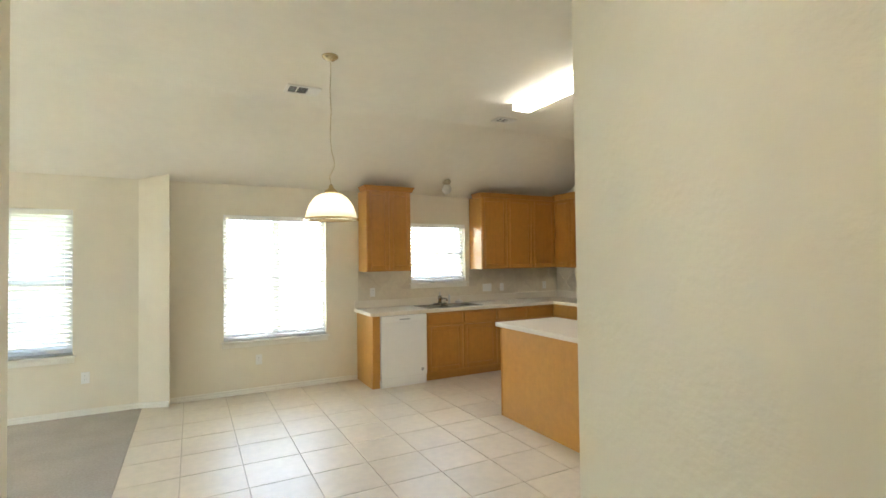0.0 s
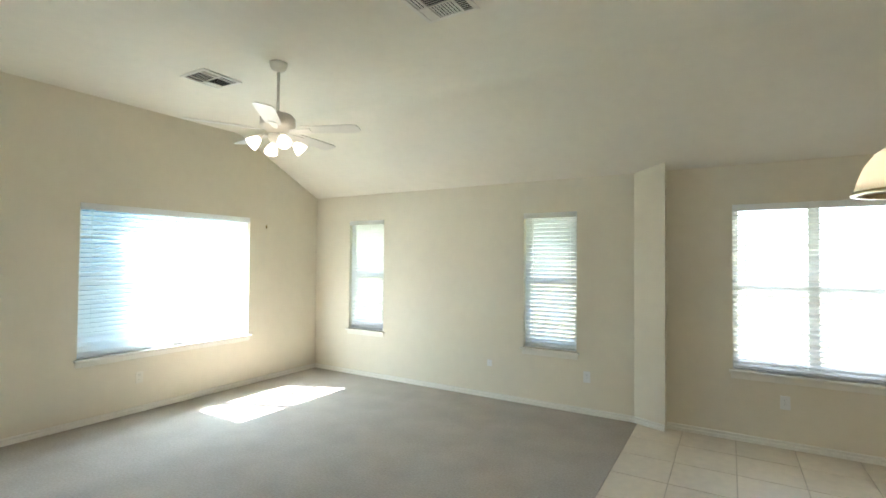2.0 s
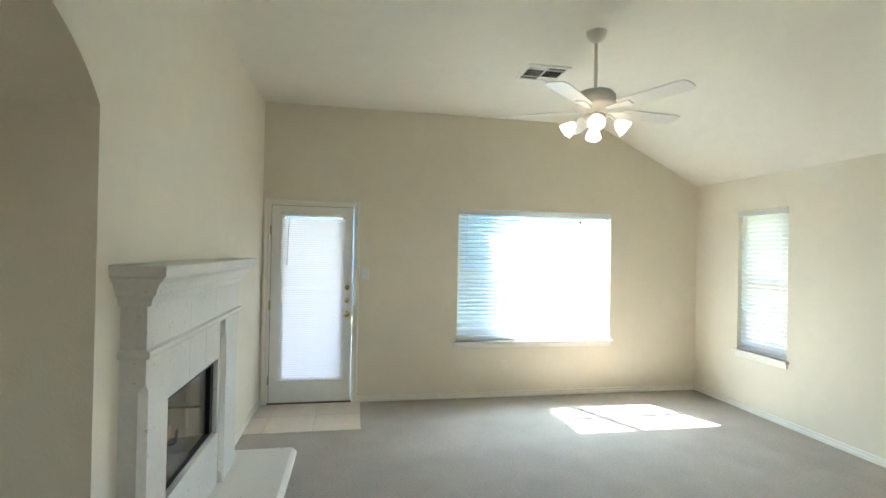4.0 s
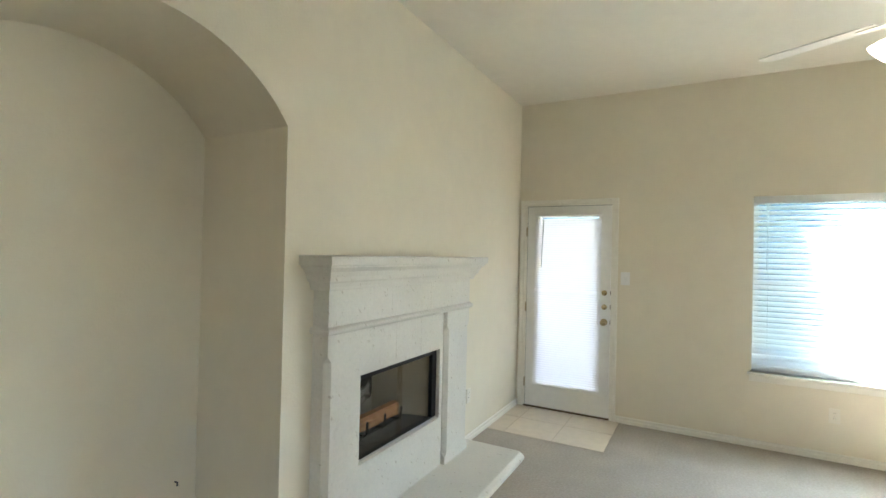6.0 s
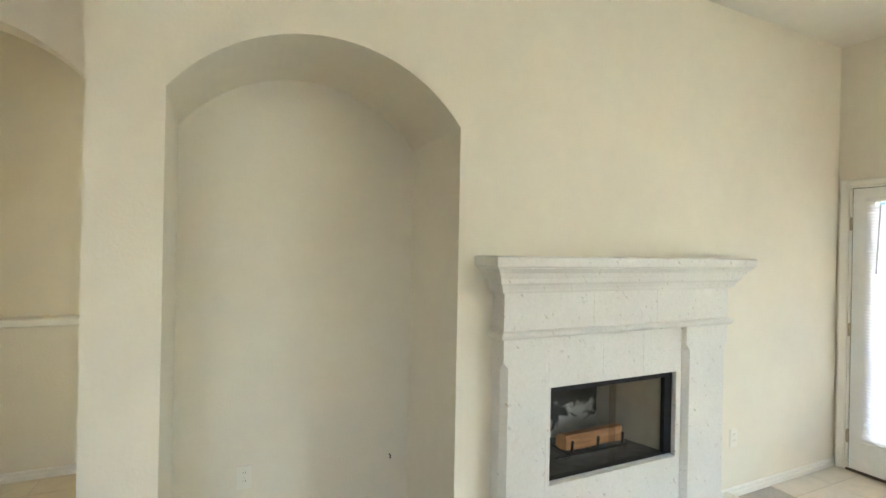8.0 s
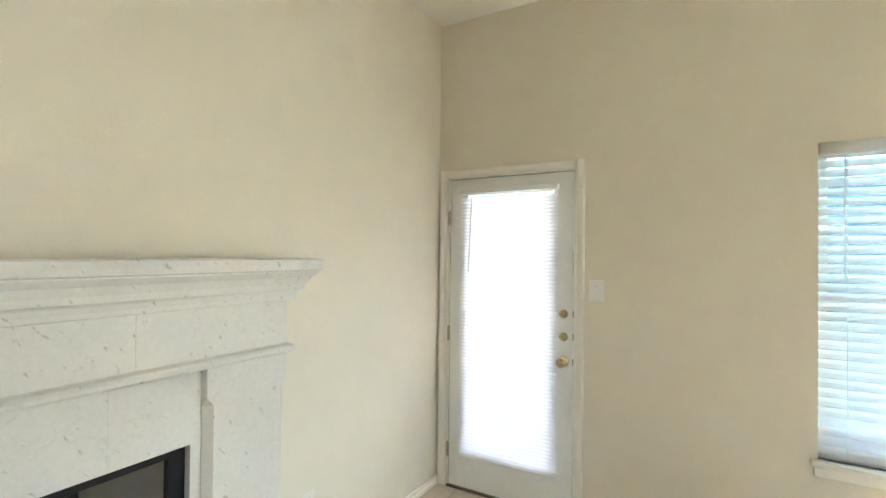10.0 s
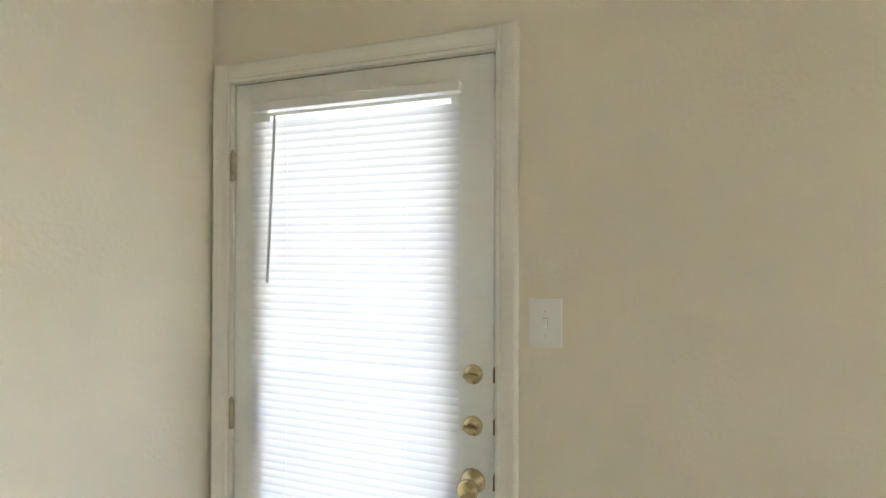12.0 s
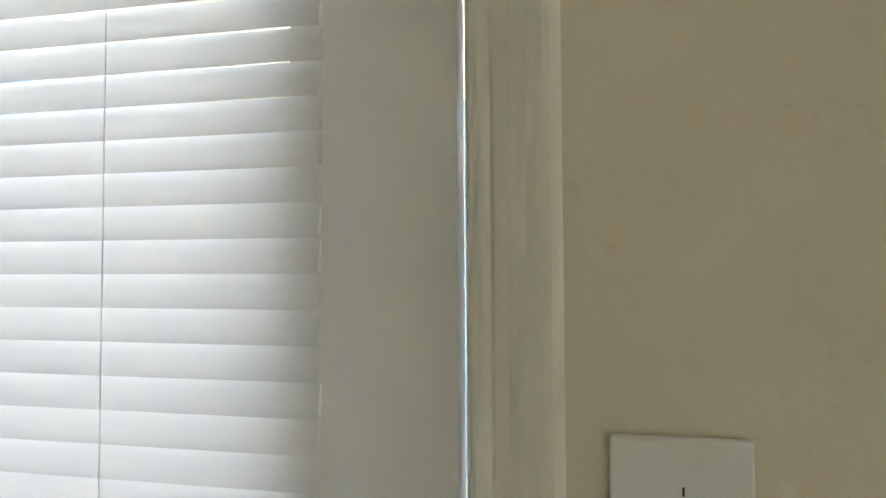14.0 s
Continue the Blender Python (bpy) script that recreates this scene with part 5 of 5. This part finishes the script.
solo("sink_strainer", lathe([(0.03, 0.9245), (0.055, 0.93), (0.05, 0.955), (0.016, 0.962), (0.014, 0.975), (0.0, 0.98)], (3.17, 5.80, 0), 18), M_STEEL, "small metal sink strainer on the sink rim", "strainer")

# island
isl = thing("kitchen_island", (2.83, 3.2, 0), "honey oak kitchen island with plain flat sides", "island")
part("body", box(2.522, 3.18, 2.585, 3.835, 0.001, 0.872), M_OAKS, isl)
part("corner_post", box(2.518, 2.545, 2.581, 2.608, 0.001, 0.8715, 0.003), M_OAK, isl)
part("corner_post", box(2.518, 2.545, 3.812, 3.839, 0.001, 0.8715, 0.003), M_OAK, isl)
part("base_trim", box(3.10, 3.185, 2.578, 2.584, 0.001, 0.10, 0.002), M_OAK, isl)
solo("island_worktop", box(2.485, 3.26, 2.545, 3.878, 0.8725, 0.914, 0.008, 2), M_COUNTER, "pale laminate island worktop with rounded edge", "worktop")
plate((2.79, 2.585, 0.665), 180, "white double outlet on the island's side", "blank", 0.118, 0.072)
plate((1.936, NY - 0.008, 1.12), 180, "white outlet on the kitchen backsplash")
plate((3.744, NY - 0.008, 1.115), 180, "wide white plate on the kitchen backsplash", "blank", 0.16, 0.116)
plate((4.011, NY - 0.008, 1.115), 180, "white outlet on the kitchen backsplash")
plate((4.84, NY - 0.008, 1.115), 180, "white outlet on the kitchen backsplash")
plate((EX - 0.008, 5.25, 1.13), 90, "white outlet on the range wall backsplash")

# ---- outdoors ----
ground = structure("ground", box(-400, 400, -400, 400, -0.35, -0.21), M_GRASS, "dry lawn reaching to the horizon")
structure("patio", box(-9.5, WX - T - 0.001, -4, 6.2, -0.21, -0.06), M_CONC, "pale concrete patio slab")
structure("roof_eave", box(WX - T - 0.36, WX - T - 0.001, -2, NY + T + 0.7, 2.46, 2.62), M_TRIM, "painted roof soffit over the patio wall")
# added slab whose edge casts the slanted shade on the wide window
structure("patio_cover", box(-8.2, WX - T - 0.365, -1.2, 3.0, 2.72, 2.88), M_TRIM, "unseen slab added to shade the wide window's left part")
# added slab, out of view, only stops the sun entering the hall
structure("porch_roof", box(-5.3, -1.845, -4.5, 0.19, 2.3, 2.4), M_TRIM, "unseen slab added to keep sun out of the hall opening")
structure("roof_eave", box(WX - T, EX + 0.6, NY + T + 0.001, NY + T + 0.6, 2.30, 2.40), M_TRIM, "painted roof soffit over the window wall")
# wall added outside to carry the painted skylight blue
structure("wing", box(-12, -8.25, -5, 1.75, -0.2, 3.4), M_SKYLIT_BLUE, "added wall coloured blue for the skylit shade behind the blinds")
# house added to give the blinds' gaps a shaded blue
nb = thing("house", (-19, 4, -0.21), "added house coloured blue for the skylit shade behind the blinds", "house")
hw = part("wall", box(-23, -16, -8, 16, -0.21, 3.3), M_SKYLIT_BLUE, nb)
for k in range(16):
    part("siding_board", prism([(-16.0, -0.1 + 0.21 * k), (-15.975, -0.1 + 0.21 * k), (-16.0, 0.1 + 0.21 * k)], 1, -8, 16), M_SKYLIT_BLUE, hw)
part("roof", prism([(-15.5, 3.3), (-19.5, 5.6), (-23.5, 3.3)], 1, -8.4, 16.4), M_CONC, nb, "grey shingled roof")
fence = thing("fence", (0, 10.5, -0.21), "tall weathered wooden board fence in the sun", "fence")
bme = finish(box(-0.07, 0.07, -0.01, 0.01, 0, 1.85, 0.004))
bme.materials.append(M_FENCE)
for k in range(150):
    ob = new("board", bme)
    ob.parent = fence
    ob.location = (-11 + 0.146 * k, random.uniform(-0.004, 0.004), random.uniform(-0.01, 0.01) + 0.01)
for z in (0.35, 1.5):
    part("rail", box(-11.1, 11, 10.515, 10.55, z - 0.21, z - 0.12), M_FENCE, fence)


def tree(x, y, h, seed):
    rnd = random.Random(seed)
    root = thing("tree", (x, y, -0.21), "leafy green tree behind the fence", "tree", "trees behind the fence")
    tr = tube([(x, y, -0.21), (x + 0.05, y, h * 0.3), (x - 0.05, y + 0.1, h * 0.55), (x, y, h * 0.75)], 0.12, 10)
    for k in range(6):
        a = k * 1.05 + rnd.random()
        z = h * (0.35 + 0.05 * k)
        tube([(x, y, z), (x + 0.9 * math.cos(a), y + 0.9 * math.sin(a), z + 0.7)], 0.035, 6, bm=tr)
    part("trunk", tr, M_BARK, root)
    verts, faces = [], []
    for k in range(3600):
        a, rr, zz = rnd.random() * 6.283, rnd.random() ** 0.5, rnd.gauss(0, 0.45)
        rad = 2.3 * rr * max(0.15, 1 - abs(zz) * 0.7) * (0.8 + 0.3 * math.sin(3 * a + seed))
        c = Vector((x + rad * math.cos(a), y + rad * math.sin(a), h * 0.72 + zz * h * 0.32))
        q = Euler((rnd.random() * 6, rnd.random() * 6, rnd.random() * 6)).to_matrix()
        s = 0.07 + 0.06 * rnd.random()
        n = len(verts)
        verts += [tuple(c + q @ Vector(v)) for v in ((-s, 0, 0), (0, -s * 0.5, 0.01), (s, 0, 0), (0, s * 0.5, 0.01))]
        faces.append((n, n + 1, n + 2, n + 3))
    me = bpy.data.meshes.new("crown")
    me.from_pydata([tuple(Vector(v) - ORG[root]) for v in verts], [], faces)
    me.materials.append(M_LEAF)
    ob = new("crown", me)
    ob.parent = root
    ob["kind"] = "stuff"


tree(-3.6, 13.5, 4.6, 1)
tree(-6.2, 12.8, 4.2, 2)

# ---- floor tiles and backsplash, piece by piece ----
PTCH, GAP = 0.4225, 0.006


def tile_mesh(w, d, mtl, t=0.010):
    b = box(-w / 2, w / 2, -d / 2, d / 2, -t, 0)
    top = [e for e in b.edges if all(v.co.z > -1e-6 for v in e.verts)]
    bmesh.ops.bevel(b, geom=top, offset=0.002, segments=1, affect='EDGES')
    me = finish(b)
    me.materials.append(mtl)
    return me


TILES = {}


def lay(parent, x0, x1, y0, y1, ox, oy, zt):
    """Lays tiles on the grid with a joint at (ox, oy), cut to the rectangle."""
    i0, i1 = math.floor((x0 - ox) / PTCH), math.ceil((x1 - ox) / PTCH)
    j0, j1 = math.floor((y0 - oy) / PTCH), math.ceil((y1 - oy) / PTCH)
    for i in range(i0, i1):
        for j in range(j0, j1):
            xa, xb = max(x0, ox + i * PTCH + GAP / 2), min(x1, ox + (i + 1) * PTCH - GAP / 2)
            ya, yb = max(y0, oy + j * PTCH + GAP / 2), min(y1, oy + (j + 1) * PTCH - GAP / 2)
            if xb - xa < 0.01 or yb - ya < 0.01:
                continue
            key = (round(xb - xa, 3), round(yb - ya, 3))
            if key not in TILES:
                TILES[key] = tile_mesh(*key, M_TILE)
            ob = new("tile", TILES[key])
            ob.parent = parent
            ob.location = ((xa + xb) / 2, (ya + yb) / 2, zt + random.uniform(-0.0004, 0.0004))


tf = structure("tile_floor", box(TILE_X, EX, 0.2, NY, -0.0118, -0.006), M_GROUT, "large cream ceramic floor tiles with tan grout")
lay(tf, TILE_X + 0.004, EX, 0.2, NY, -0.265, 4.29, 0.0)
th = structure("hall_floor", box(-1.7, HALL_R, -1.03, 0.2, -0.0118, -0.006), M_GROUT, "large cream ceramic floor tiles in the hall")
lay(th, -1.7, HALL_R, -1.03, 0.2, -0.265, 4.29, 0.0)
tp = structure("door_pad", box(WX, -4.25, SY + 0.0145, 1.962, 0.0005, 0.0025), M_PADG, "cream ceramic tile pad inside the patio door")
TILES.clear()
lay(tp, WX + 0.015, -4.25, SY + 0.015, 1.962, -4.25 + 0.0 - 2 * PTCH + 0.42, 1.54, 0.0045)


def clip(poly, x0, x1, z0, z1):
    for k, lim, sign in ((0, x0, 1), (0, x1, -1), (1, z0, 1), (1, z1, -1)):
        out = []
        for a, c in zip(poly, poly[1:] + poly[:1]):
            ia, ic = sign * (a[k] - lim) >= 0, sign * (c[k] - lim) >= 0
            if ia:
                out.append(a)
            if ia != ic:
                s = (lim - a[k]) / (c[k] - a[k])
                out.append((a[0] + s * (c[0] - a[0]), a[1] + s * (c[1] - a[1])))
        poly = out
        if not poly:
            return []
    return poly


def backsplash(name, axis, face, a0, a1, z0, z1, skip):
    """Diagonal wall tiles over a mortar bed."""
    root = structure(name, slab_with_holes(axis, face - 0.003, face - 0.0005, a0, a1, z0, z1, [(*q, z1) for q in skip]), M_GROUT2, "beige diagonal backsplash tiles")
    r = 0.152
    for i in range(-2, 60):
        for j in range(-1, 7):
            cx, cz = a0 + r * i, z0 + r * j
            if (i + j) % 2:
                continue
            h = r - 0.003
            poly = clip([(cx - h, cz), (cx, cz - h), (cx + h, cz), (cx, cz + h)], a0, a1, z0, z1)
            for s in skip:
                if s[0] < cx < s[1] and poly:
                    poly = clip(poly, a0, a1, z0, s[2])
                elif cx <= s[0] and poly:
                    poly = clip(poly, a0, s[0], z0, z1)
                elif cx >= s[1] and poly:
                    poly = clip(poly, s[1], a1, z0, z1)
            if len(poly) < 3:
                continue
            b = prism(poly, axis, face - 0.0075, face - 0.0031)
            part("tile", b, M_BTILE, root)


backsplash("backsplash_north", 1, NY, 1.74, EX - 0.01, 1.016, 1.398, [(2.495, 3.436, 1.145)])
backsplash("backsplash_east", 0, EX, 3.0, NY - 0.01, 1.016, 1.398, [])
